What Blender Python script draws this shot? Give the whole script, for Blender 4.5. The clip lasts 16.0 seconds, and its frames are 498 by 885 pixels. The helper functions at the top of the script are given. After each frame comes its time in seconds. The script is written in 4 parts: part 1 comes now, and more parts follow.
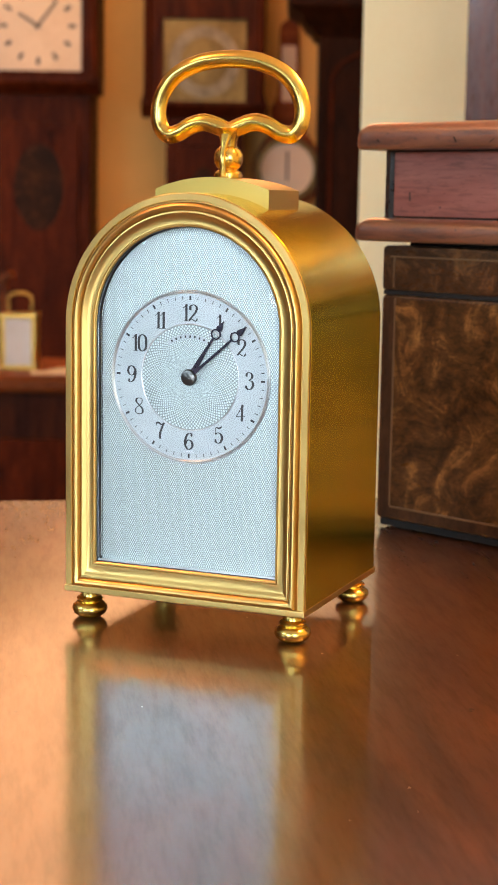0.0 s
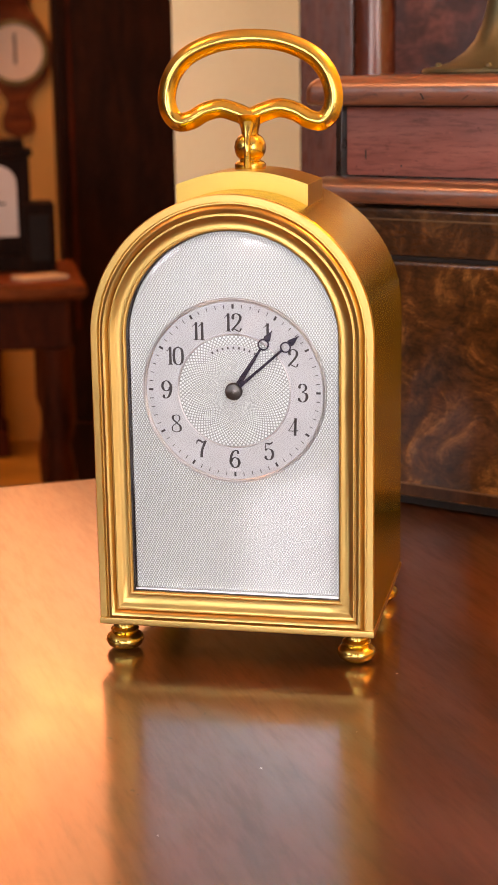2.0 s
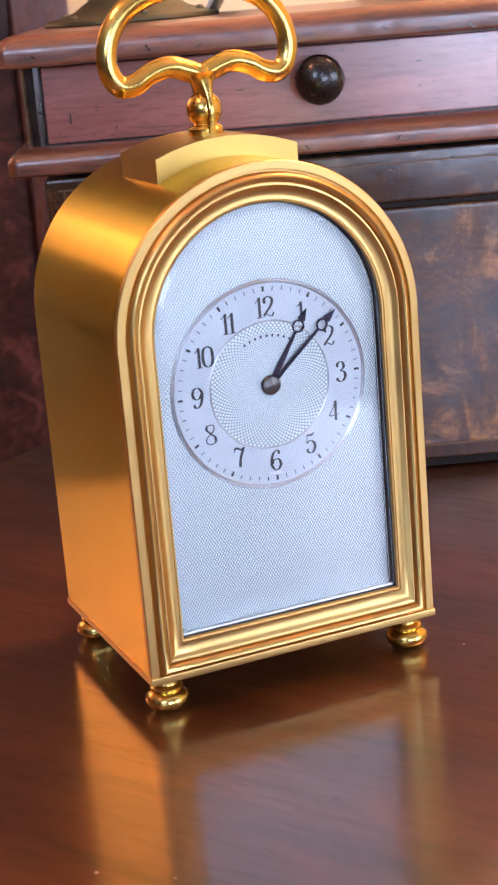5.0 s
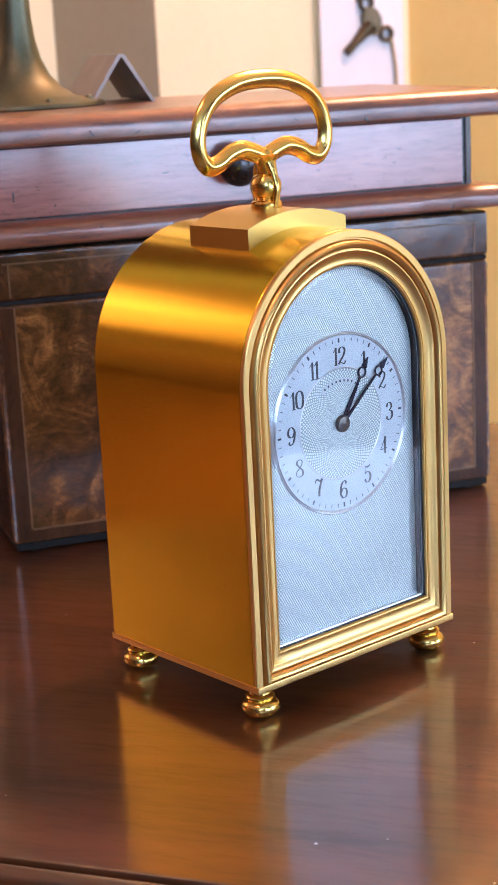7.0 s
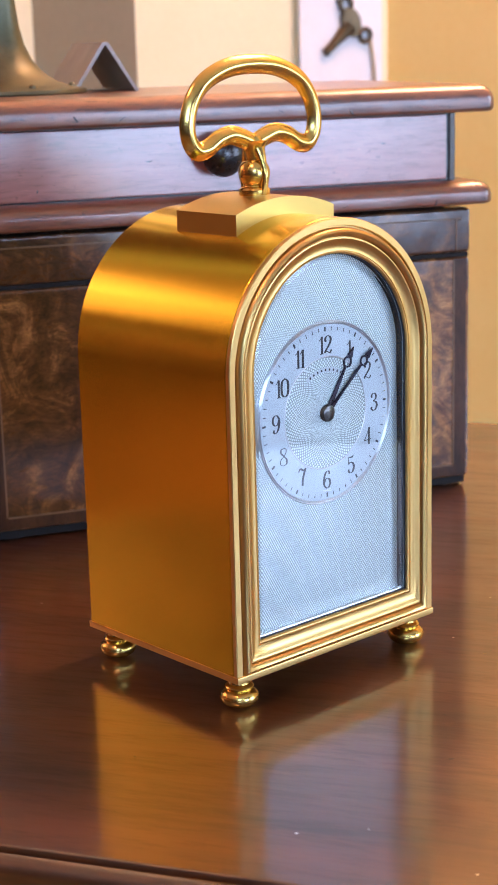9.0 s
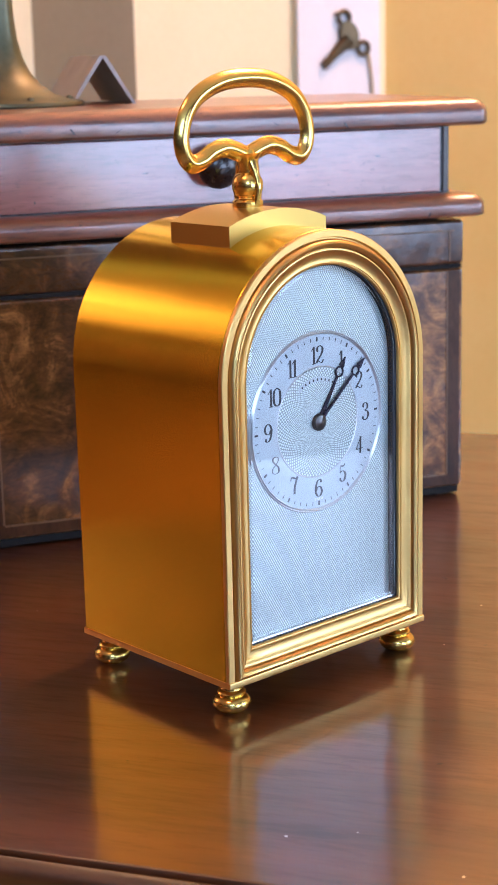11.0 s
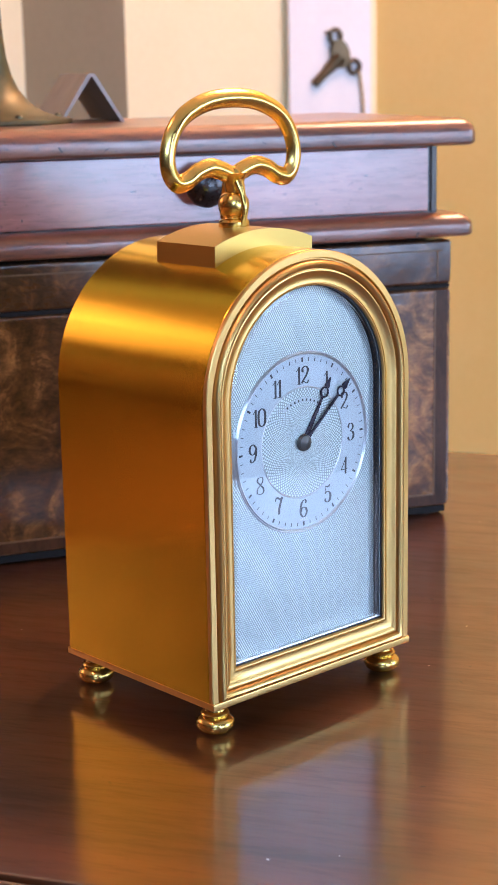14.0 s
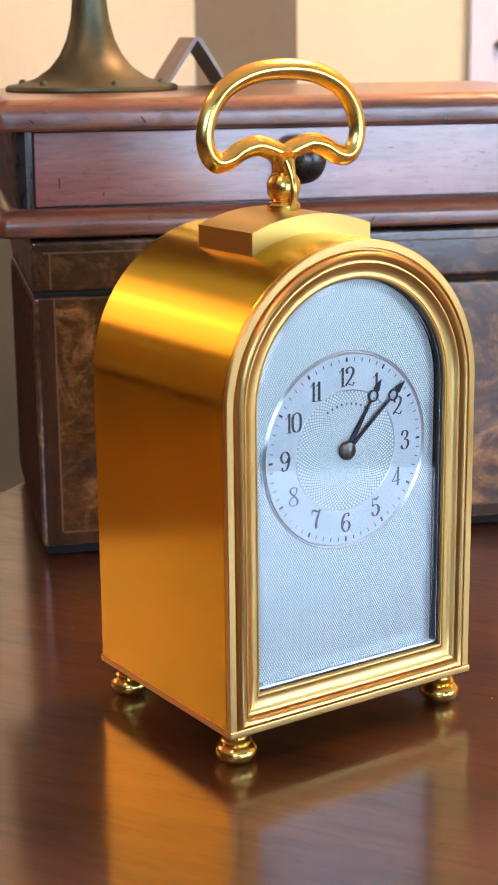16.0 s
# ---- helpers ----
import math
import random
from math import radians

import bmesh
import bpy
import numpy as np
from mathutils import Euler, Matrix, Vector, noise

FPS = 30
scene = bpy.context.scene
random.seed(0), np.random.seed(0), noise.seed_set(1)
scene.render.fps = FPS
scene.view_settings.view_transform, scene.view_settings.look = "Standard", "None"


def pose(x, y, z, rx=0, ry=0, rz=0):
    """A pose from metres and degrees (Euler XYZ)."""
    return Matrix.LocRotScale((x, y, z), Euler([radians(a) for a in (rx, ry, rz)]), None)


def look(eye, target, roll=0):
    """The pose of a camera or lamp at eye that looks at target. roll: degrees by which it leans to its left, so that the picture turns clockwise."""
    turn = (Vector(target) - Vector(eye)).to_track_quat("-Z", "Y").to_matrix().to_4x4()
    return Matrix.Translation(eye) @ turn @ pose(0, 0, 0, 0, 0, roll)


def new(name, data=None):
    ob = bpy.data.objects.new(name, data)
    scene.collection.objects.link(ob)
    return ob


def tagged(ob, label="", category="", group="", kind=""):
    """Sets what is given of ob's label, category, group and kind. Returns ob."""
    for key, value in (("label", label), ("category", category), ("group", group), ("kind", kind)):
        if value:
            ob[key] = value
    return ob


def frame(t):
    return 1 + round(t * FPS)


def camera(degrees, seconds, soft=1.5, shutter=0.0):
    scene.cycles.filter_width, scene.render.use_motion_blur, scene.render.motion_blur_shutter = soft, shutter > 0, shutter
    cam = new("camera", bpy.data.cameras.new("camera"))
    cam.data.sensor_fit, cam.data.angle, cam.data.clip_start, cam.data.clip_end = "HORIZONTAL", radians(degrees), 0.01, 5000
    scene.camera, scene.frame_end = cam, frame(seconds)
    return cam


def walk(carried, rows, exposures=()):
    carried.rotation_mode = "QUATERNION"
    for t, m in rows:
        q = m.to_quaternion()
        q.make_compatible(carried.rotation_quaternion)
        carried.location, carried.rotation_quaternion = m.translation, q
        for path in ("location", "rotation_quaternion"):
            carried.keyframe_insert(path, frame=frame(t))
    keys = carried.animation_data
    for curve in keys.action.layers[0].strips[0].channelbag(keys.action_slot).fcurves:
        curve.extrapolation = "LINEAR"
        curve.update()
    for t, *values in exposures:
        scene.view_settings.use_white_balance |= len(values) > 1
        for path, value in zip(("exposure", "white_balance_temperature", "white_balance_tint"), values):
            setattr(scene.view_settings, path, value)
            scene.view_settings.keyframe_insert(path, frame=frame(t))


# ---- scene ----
import collections

cam = camera(17.45, 16.0)
PATH = [
    (0, (0.2522, -0.5485, 0.1641), (0.0268, 0.0004, 0.0755), 0.92),
    (0.5, (0.2472, -0.5515, 0.1967), (0.0299, -0.0021, 0.0923), 0.94),
    (1, (0.2310, -0.5385, 0.2047), (0.0343, 0.0167, 0.0908), 0.32),
    (1.5, (0.1774, -0.5358, 0.2060), (0.0268, 0.0296, 0.0735), -0.28),
    (2, (0.1192, -0.5382, 0.2088), (-0.0008, 0.0337, 0.0728), -0.89),
    (2.5, (0.0849, -0.5519, 0.2171), (-0.0014, 0.0253, 0.0779), -1.27),
    (3, (0.0615, -0.5455, 0.2117), (0.0132, 0.0355, 0.0696), -2.17),
    (3.5, (0.0191, -0.5149, 0.2025), (0.0150, 0.0640, 0.0450), -3.44),
    (4, (-0.0401, -0.4778, 0.2099), (0.0130, 0.0962, 0.0435), -4.06),
    (4.5, (-0.0996, -0.4604, 0.2182), (0.0231, 0.1018, 0.0484), -4.12),
    (5, (-0.1946, -0.4384, 0.2183), (0.0282, 0.0937, 0.0535), -4.81),
    (5.2, (-0.2245, -0.4238, 0.2159), (0.0274, 0.0960, 0.0537), -5.08),
    (7.3, (-0.3991, -0.3970, 0.2326), (-0.0133, 0.0394, 0.0888), -2.43),
    (7.5, (-0.4013, -0.3970, 0.2306), (-0.0135, 0.0377, 0.0869), -2.23),
    (8, (-0.4026, -0.3983, 0.2238), (-0.0126, 0.0344, 0.0801), -1.83),
    (8.5, (-0.3969, -0.3959, 0.2252), (-0.0064, 0.0363, 0.0815), -1.63),
    (9, (-0.3939, -0.3900, 0.2246), (-0.0035, 0.0426, 0.0815), -1.50),
    (9.5, (-0.3949, -0.3921, 0.2249), (-0.0048, 0.0409, 0.0821), -1.38),
    (10, (-0.3958, -0.3960, 0.2245), (-0.0056, 0.0373, 0.0829), -1.40),
    (12.5, (-0.3969, -0.3978, 0.2271), (-0.0036, 0.0344, 0.0909), -1.11),
    (13, (-0.3968, -0.3980, 0.2273), (-0.0024, 0.0335, 0.0922), -1.04),
    (13.5, (-0.3943, -0.3976, 0.2280), (0.0006, 0.0338, 0.0940), -1.03),
    (14, (-0.3937, -0.3979, 0.2267), (0.0003, 0.0344, 0.0931), -1.03),
    (14.5, (-0.3955, -0.3982, 0.2304), (-0.0044, 0.0367, 0.0968), -0.98),
    (15, (-0.3945, -0.4004, 0.2317), (-0.0096, 0.0395, 0.0963), -0.83),
    (15.5, (-0.3799, -0.3975, 0.2279), (-0.0075, 0.0521, 0.0895), -0.76),
    (16, (-0.3107, -0.3989, 0.2294), (0.0145, 0.0834, 0.0823), -0.58),
]
cam.data.dof.use_dof, cam.data.dof.focus_distance, cam.data.dof.aperture_fstop = True, 0.58, 40.0
walk(cam, [(t, look(eye, target, roll)) for t, eye, target, roll in PATH],
     [(0, 0.78, 8000, 45), (0.5, 0.82, 8600, 49), (1.0, 0.88, 9300, 60), (1.5, 0.84, 8900, 63), (2.0, 0.55, 10600, 71), (2.5, 0.49, 11000, 67), (3.0, 0.33, 12300, 72), (3.5, 0.25, 15500, 86), (4.0, 0.26, 12500, 83),
      (4.5, 0.52, 9100, 74), (5.0, 0.66, 6900, 64), (7.5, 0.61, 6250, 55), (13.5, 0.53, 6150, 54), (15.0, 0.49, 6000, 50), (16.0, 0.6, 6600, 49)])

# ---- light ----
world = bpy.data.worlds.new("sky")
scene.world = world
world.use_nodes = True
wn = world.node_tree
sky = wn.nodes.new("ShaderNodeTexSky")
sky.sky_type = "NISHITA"
sky.sun_disc = False
sky.sun_elevation, sky.sun_rotation = radians(35), radians(160)
wn.links.new(sky.outputs[0], wn.nodes["Background"].inputs[0])
wn.nodes["Background"].inputs[1].default_value = 0.1

# Lengths below are in decimetres; D turns them into metres.
D = 0.1
FLOOR_Z, CEIL_Z = -8.2, 17.0
FRONT_Y = -24.0
# Openings in the front wall: x from, x to, z from, z to, and the watts of daylight in each.
# Last three panes are unseen extras added for reflections in dial, box and table.
WINDOWS = ((-5.4, -3.2, -1.45, 12.0, 8.0), (-3.2, 5.0, -1.25, 5.6, 8.2), (10.8, 25.6, -1.6, 11.0, 24), (5.5, 7.3, -6.2, -3.3, 0.45),
           (-26.0, -15.0, 7.4, 15.8, 24), (-3.4, 3.2, -7.2, -2.2, 1.2))
# Unseen warm fill lamps, added: x, y, z, watts and size.
FILL_LAMPS = ((-33.0, 24.0, 15.0, 210, 0.3), (-10.2, 28.5, 12.5, 1.2, 0.25), (-12.0, 26.0, 14.0, 22, 0.65), (-8.0, -2.5, 14.5, 8, 0.08), (8.5, 1.5, 14.0, 36, 0.2))


def area_lamp(name, at, target, sx, sy, watts, color):
    data = bpy.data.lights.new(name, "AREA")
    data.shape, data.size, data.size_y, data.energy, data.color = "RECTANGLE", sx * D, sy * D, watts, color
    ob = new(name, data)
    ob.matrix_world = look(Vector(at) * D, Vector(target) * D)
    return ob


for wx0, wx1, wz0, wz1, watts in WINDOWS:
    mid = ((wx0 + wx1) / 2, (wz0 + wz1) / 2)
    area_lamp("window_daylight", (mid[0], FRONT_Y - 0.6, mid[1]), (mid[0], 0, mid[1]), wx1 - wx0, wz1 - wz0, watts, (0.44, 0.90, 1.07))
for lx, ly, lz, watts, wide in FILL_LAMPS:
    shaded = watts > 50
    bulb = bpy.data.lights.new("fill_bulb", "SPOT" if shaded else "POINT")
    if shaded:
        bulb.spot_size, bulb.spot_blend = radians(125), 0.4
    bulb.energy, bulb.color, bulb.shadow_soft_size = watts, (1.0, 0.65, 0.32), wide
    new("fill_bulb", bulb).location = (lx * D, ly * D, (lz - 1.0) * D)


# ---- materials ----
def nodes_of(name):
    m = bpy.data.materials.new(name)
    m.use_nodes = True
    t = m.node_tree
    return m, t, t.nodes["Principled BSDF"], t.links.new


def coords(t, link, stretch=(1, 1, 1), turn=0.0):
    tc = t.nodes.new("ShaderNodeTexCoord")
    mp = t.nodes.new("ShaderNodeMapping")
    mp.inputs["Scale"].default_value = stretch
    mp.inputs["Rotation"].default_value = (0, 0, turn)
    link(tc.outputs["Object"], mp.inputs["Vector"])
    return mp.outputs["Vector"]


def noise_at(t, link, vec, scale, detail=4.0, rough=0.55, distort=0.0):
    n = t.nodes.new("ShaderNodeTexNoise")
    n.inputs["Scale"].default_value, n.inputs["Detail"].default_value = scale, detail
    n.inputs["Roughness"].default_value, n.inputs["Distortion"].default_value = rough, distort
    link(vec, n.inputs["Vector"])
    return n.outputs["Fac"]


def ramp(t, link, fac, stops):
    r = t.nodes.new("ShaderNodeValToRGB")
    e = r.color_ramp.elements
    while len(e) < len(stops):
        e.new(0.5)
    for k, (at, c) in zip(e, stops):
        k.position, k.color = at, (*c, 1) if len(c) == 3 else (c[0], c[0], c[0], 1)
    link(fac, r.inputs["Fac"])
    return r.outputs["Color"]


def calc(t, link, op, a, b=None, c=None):
    n = t.nodes.new("ShaderNodeMath")
    n.operation = op
    for i, v in enumerate((a, b, c)):
        if v is None:
            continue
        if isinstance(v, (int, float)):
            n.inputs[i].default_value = v
        else:
            link(v, n.inputs[i])
    return n.outputs[0]


def mix_color(t, link, fac, a, b, how="MIX"):
    n = t.nodes.new("ShaderNodeMix")
    n.data_type, n.blend_type = "RGBA", how
    for sock, v in ((n.inputs[0], fac), (n.inputs[6], a), (n.inputs[7], b)):
        if isinstance(v, (int, float)):
            sock.default_value = v
        elif isinstance(v, tuple):
            sock.default_value = (*v, 1)
        else:
            link(v, sock)
    return n.outputs[2]


def bump(t, link, p, height, strength, distance=0.001):
    b = t.nodes.new("ShaderNodeBump")
    b.inputs["Strength"].default_value, b.inputs["Distance"].default_value = strength, distance
    link(height, b.inputs["Height"])
    link(b.outputs["Normal"], p.inputs["Normal"])


def plain(name, c1, c2, scale=20.0, rough=(0.4, 0.55), metal=0.0, relief=0.1, stretch=(1, 1, 1), coat=0.0, fine=9.0):
    """A surface with variation at two scales: blotches and grain."""
    m, t, p, link = nodes_of(name)
    v = coords(t, link, stretch)
    big, small = noise_at(t, link, v, scale), noise_at(t, link, v, scale * fine, 6)
    both = calc(t, link, "ADD", calc(t, link, "MULTIPLY", big, 0.65), calc(t, link, "MULTIPLY", small, 0.35))
    link(ramp(t, link, both, ((0.35, c1), (0.65, c2))), p.inputs["Base Color"])
    link(ramp(t, link, small, ((0.3, (rough[0],)), (0.7, (rough[1],)))), p.inputs["Roughness"])
    p.inputs["Metallic"].default_value, p.inputs["Coat Weight"].default_value = metal, coat
    p.inputs["Coat Roughness"].default_value = 0.08
    if relief:
        bump(t, link, p, both, relief)
    return m


def wood(name, dark, light, stretch, turn=0.0, scale=30.0, rough=(0.2, 0.35), coat=0.0, relief=0.15, pores=0.5, coat_rough=0.1, coat_ior=1.5, knocks=0.0, dust=0.0, gloss=0.5):
    """Straight grain: stretched noise, streaks, dark pores and blotches, with old dents and specks of dust."""
    m, t, p, link = nodes_of(name)
    v = coords(t, link, stretch, turn)
    streak = noise_at(t, link, v, scale, 8, 0.62, 0.6)
    pore = noise_at(t, link, v, scale * 6, 5, 0.7)
    cloud = noise_at(t, link, coords(t, link, (1, 1, 1)), 9, 3)
    mid = tuple((a + b) / 2 for a, b in zip(dark, light))
    col = ramp(t, link, streak, ((0.32, dark), (0.5, mid), (0.68, light)))
    col = mix_color(t, link, pores, col, ramp(t, link, pore, ((0.36, (0.35, 0.3, 0.28)), (0.5, (1.0, 1.0, 1.0)))), "MULTIPLY")
    col = mix_color(t, link, 0.6, col, ramp(t, link, cloud, ((0.3, (0.6, 0.55, 0.5)), (0.7, (1.25, 1.2, 1.15)))), "MULTIPLY")
    if knocks:
        dent = noise_at(t, link, coords(t, link, (1.0, 1.0, 1.6)), 210, 3, 0.6)
        col = mix_color(t, link, knocks, col, ramp(t, link, dent, ((0.28, (0.2, 0.15, 0.13)), (0.34, (1.0, 1.0, 1.0)))), "MULTIPLY")
        scuff = noise_at(t, link, coords(t, link, (0.5, 1, 3.0)), 330, 4, 0.7)
        col = mix_color(t, link, knocks, col, ramp(t, link, scuff, ((0.60, (1.0, 1.0, 1.0)), (0.70, (1.7, 1.6, 1.5)))), "MULTIPLY")
    if dust:
        cell = t.nodes.new("ShaderNodeTexVoronoi")
        cell.inputs["Scale"].default_value = 100.0
        link(coords(t, link), cell.inputs["Vector"])
        pick = t.nodes.new("ShaderNodeSeparateColor")
        link(cell.outputs["Color"], pick.inputs[0])
        size = calc(t, link, "MULTIPLY", calc(t, link, "MAXIMUM", calc(t, link, "SUBTRACT", pick.outputs[0], 0.5), 0.0), 0.11 * dust)
        speck = calc(t, link, "LESS_THAN", cell.outputs["Distance"], size)
        col = mix_color(t, link, calc(t, link, "MULTIPLY", speck, 0.85), col, (0.65, 0.58, 0.50))
        scratch = noise_at(t, link, coords(t, link, (40, 0.6, 1), 0.5), 26, 2, 0.5)
        col = mix_color(t, link, 0.5, col, ramp(t, link, scratch, ((0.74, (1.0, 1.0, 1.0)), (0.78, (1.5, 1.45, 1.4)))), "MULTIPLY")
        pit = noise_at(t, link, coords(t, link, (1.4, 0.8, 1), 0.3), 130, 4, 0.65)
        col = mix_color(t, link, 0.9, col, ramp(t, link, pit, ((0.26, (0.1, 0.08, 0.07)), (0.30, (1.0, 1.0, 1.0)))), "MULTIPLY")
        wave = noise_at(t, link, coords(t, link, (1, 0.5, 1), 0.3), 55, 5, 0.6)
        link(ramp(t, link, wave, ((0.3, (coat_rough * 0.75,)), (0.7, (coat_rough * 1.3,)))), p.inputs["Coat Roughness"])
        film = t.nodes.new("ShaderNodeBump")
        film.inputs["Strength"].default_value, film.inputs["Distance"].default_value = 0.12, 0.0005
        link(calc(t, link, "ADD", wave, calc(t, link, "MULTIPLY", ramp(t, link, pit, ((0.24, (0.0,)), (0.31, (1.0,)))), 0.6)), film.inputs["Height"])
        link(film.outputs["Normal"], p.inputs["Coat Normal"])
    link(col, p.inputs["Base Color"])
    link(ramp(t, link, pore, ((0.35, (rough[1],)), (0.6, (rough[0],)))), p.inputs["Roughness"])
    p.inputs["Coat Weight"].default_value, p.inputs["Coat Roughness"].default_value, p.inputs["Coat IOR"].default_value = coat, coat_rough, coat_ior
    p.inputs["Specular IOR Level"].default_value = gloss
    bump(t, link, p, pore, relief, 0.0004)
    return m


def burr(name, dark, mid, light, rough=(0.25, 0.4), coat=0.3, film=0.13):
    """Burr walnut: swirling clouds, eyes and short flames."""
    m, t, p, link = nodes_of(name)
    v = coords(t, link, (1, 1, 1))
    swirl = noise_at(t, link, v, 38, 8, 0.66, 2.0)
    cloud = noise_at(t, link, v, 15, 3, 0.5, 1.0)
    fibre = noise_at(t, link, coords(t, link, (1, 1, 2.2), 0.5), 120, 6, 0.7, 1.5)
    f = calc(t, link, "ADD", calc(t, link, "MULTIPLY", swirl, 0.6), calc(t, link, "MULTIPLY", cloud, 0.4))
    col = ramp(t, link, f, ((0.36, dark), (0.5, mid), (0.62, light)))
    col = mix_color(t, link, 0.75, col, ramp(t, link, fibre, ((0.34, (0.3, 0.26, 0.22)), (0.6, (1.2, 1.15, 1.1)))), "MULTIPLY")
    link(col, p.inputs["Base Color"])
    link(ramp(t, link, fibre, ((0.3, (rough[1],)), (0.7, (rough[0],)))), p.inputs["Roughness"])
    p.inputs["Coat Weight"].default_value, p.inputs["Coat Roughness"].default_value = coat, film
    p.inputs["Coat IOR"].default_value, p.inputs["Specular IOR Level"].default_value = 1.75, 0.2
    wavy = t.nodes.new("ShaderNodeBump")
    wavy.inputs["Strength"].default_value, wavy.inputs["Distance"].default_value = 0.35, 0.0008
    link(swirl, wavy.inputs["Height"])
    link(wavy.outputs["Normal"], p.inputs["Coat Normal"])
    bump(t, link, p, fibre, 0.08, 0.0004)
    return m


def brushed(name, color, rough, streaks, relief=0.03, grain=0.0):
    """Gilt brass with fine brushing."""
    m, t, p, link = nodes_of(name)
    line = noise_at(t, link, coords(t, link, streaks), 90, 4, 0.6)
    haze = noise_at(t, link, coords(t, link), 35, 4)
    c2 = tuple(min(1.0, c * 1.08) for c in color)
    link(ramp(t, link, haze, ((0.3, color), (0.7, c2))), p.inputs["Base Color"])
    if streaks == (1, 1, 1):
        line = haze
    link(ramp(t, link, calc(t, link, "ADD", calc(t, link, "MULTIPLY", line, 0.7), calc(t, link, "MULTIPLY", haze, 0.3)),
              ((0.3, (rough * 0.88,)), (0.7, (rough * 1.15,)))), p.inputs["Roughness"])
    p.inputs["Metallic"].default_value = 1.0
    if grain:
        round_y = t.nodes.new("ShaderNodeTangent")
        round_y.direction_type, round_y.axis = "RADIAL", "Y"
        link(round_y.outputs[0], p.inputs["Tangent"])
        p.inputs["Anisotropic"].default_value, p.inputs["Anisotropic Rotation"].default_value = grain, 0.25
    if relief:
        bump(t, link, p, line, relief, 0.0002)
    return m


def engraved(name, kind, color, rough, metal):
    """Silvered plate with engine turning: rows of barleycorns, or a rosette."""
    m, t, p, link = nodes_of(name)
    sep = t.nodes.new("ShaderNodeSeparateXYZ")
    link(coords(t, link), sep.inputs[0])
    x, z = sep.outputs[0], sep.outputs[2]
    if kind == "barley":
        slope = calc(t, link, "MULTIPLY", z, 0.6)
        a = calc(t, link, "SINE", calc(t, link, "MULTIPLY", calc(t, link, "ADD", x, slope), 6700))
        b = calc(t, link, "SINE", calc(t, link, "MULTIPLY", calc(t, link, "SUBTRACT", x, slope), 6700))
    else:
        z = calc(t, link, "SUBTRACT", z, DIAL_Z * D)
        r = calc(t, link, "SQRT", calc(t, link, "ADD", calc(t, link, "MULTIPLY", x, x), calc(t, link, "MULTIPLY", z, z)))
        ang = calc(t, link, "ARCTAN2", z, x)
        s = calc(t, link, "MULTIPLY", calc(t, link, "LOGARITHM", calc(t, link, "MAXIMUM", r, 0.0005), math.e), 74.0)
        a = calc(t, link, "SINE", calc(t, link, "ADD", calc(t, link, "MULTIPLY", ang, 84), s))
        b = calc(t, link, "SINE", calc(t, link, "SUBTRACT", calc(t, link, "MULTIPLY", ang, 84), s))
    h = calc(t, link, "MAXIMUM", a, b)
    up = calc(t, link, "MULTIPLY_ADD", h, 0.5, 0.5)
    dull = tuple(c * 0.45 for c in color)
    link(mix_color(t, link, ramp(t, link, up, ((0.55, (0.0,)), (0.9, (1.0,)))), color, dull), p.inputs["Base Color"])
    p.inputs["Metallic"].default_value, p.inputs["Roughness"].default_value = metal, rough
    bump(t, link, p, up, 0.35, 0.0001)
    return m


def glow(name, color, strength):
    m, t, p, link = nodes_of(name)
    p.inputs["Base Color"].default_value = (*color, 1)
    p.inputs["Emission Color"].default_value, p.inputs["Emission Strength"].default_value = (*color, 1), strength
    return m


DIAL_Z = 0.977
GOLD = (0.82, 0.56, 0.022)
M_CASE = brushed("satin_gilt_brass", GOLD, 0.215, (2, 60, 2), 0.0, 0.65)
M_SADDLE = brushed("matt_gilt_brass", (0.58, 0.40, 0.11), 0.37, (1, 40, 40), 0.0)
M_BEZEL = brushed("bezel_gilt_brass", (0.73, 0.46, 0.155), 0.335, (1, 1, 1), 0.0)
M_POLISH = brushed("polished_gilt_brass", (0.80, 0.535, 0.14), 0.235, (1, 1, 1), 0.0)
M_PLATE = engraved("engine_turned_silver", "barley", (0.585, 0.69, 0.68), 0.42, 0.8)
M_ROSETTE = engraved("rosette_silver", "rosette", (0.57, 0.67, 0.66), 0.42, 0.8)
M_RING = plain("silvered_ring", (0.37, 0.415, 0.425), (0.42, 0.465, 0.475), 120, (0.42, 0.5), 0.25, 0.02)
M_BEAD = plain("silver_bead", (0.60, 0.61, 0.62), (0.64, 0.65, 0.66), 40, (0.28, 0.32), 0.9, 0.0)
M_INK = plain("dial_black", (0.012, 0.012, 0.014), (0.02, 0.02, 0.024), 200, (0.4, 0.5), 0.0, 0.0)
M_BLUE = plain("blued_steel", (0.02, 0.02, 0.035), (0.04, 0.036, 0.06), 150, (0.25, 0.35), 0.6, 0.0)
# Near-black that paints the recess shade beside the dial.
M_CHANNEL_SHADE = plain("channel_shade", (0.02, 0.02, 0.022), (0.04, 0.04, 0.044), 60, (0.3, 0.45), 0.3, 0.0)
M_STEEL = plain("hub_steel", (0.09, 0.09, 0.088), (0.14, 0.14, 0.135), 60, (0.3, 0.34), 1.0, 0.0)
M_TABLE = wood("table_mahogany", (0.040, 0.0122, 0.0033), (0.120, 0.0365, 0.0092), (5, 0.7, 4), 0.0, 8, (0.35, 0.45), 1.0, 0.06, 0.4, 0.145, 1.95, dust=1.0, gloss=0.45)
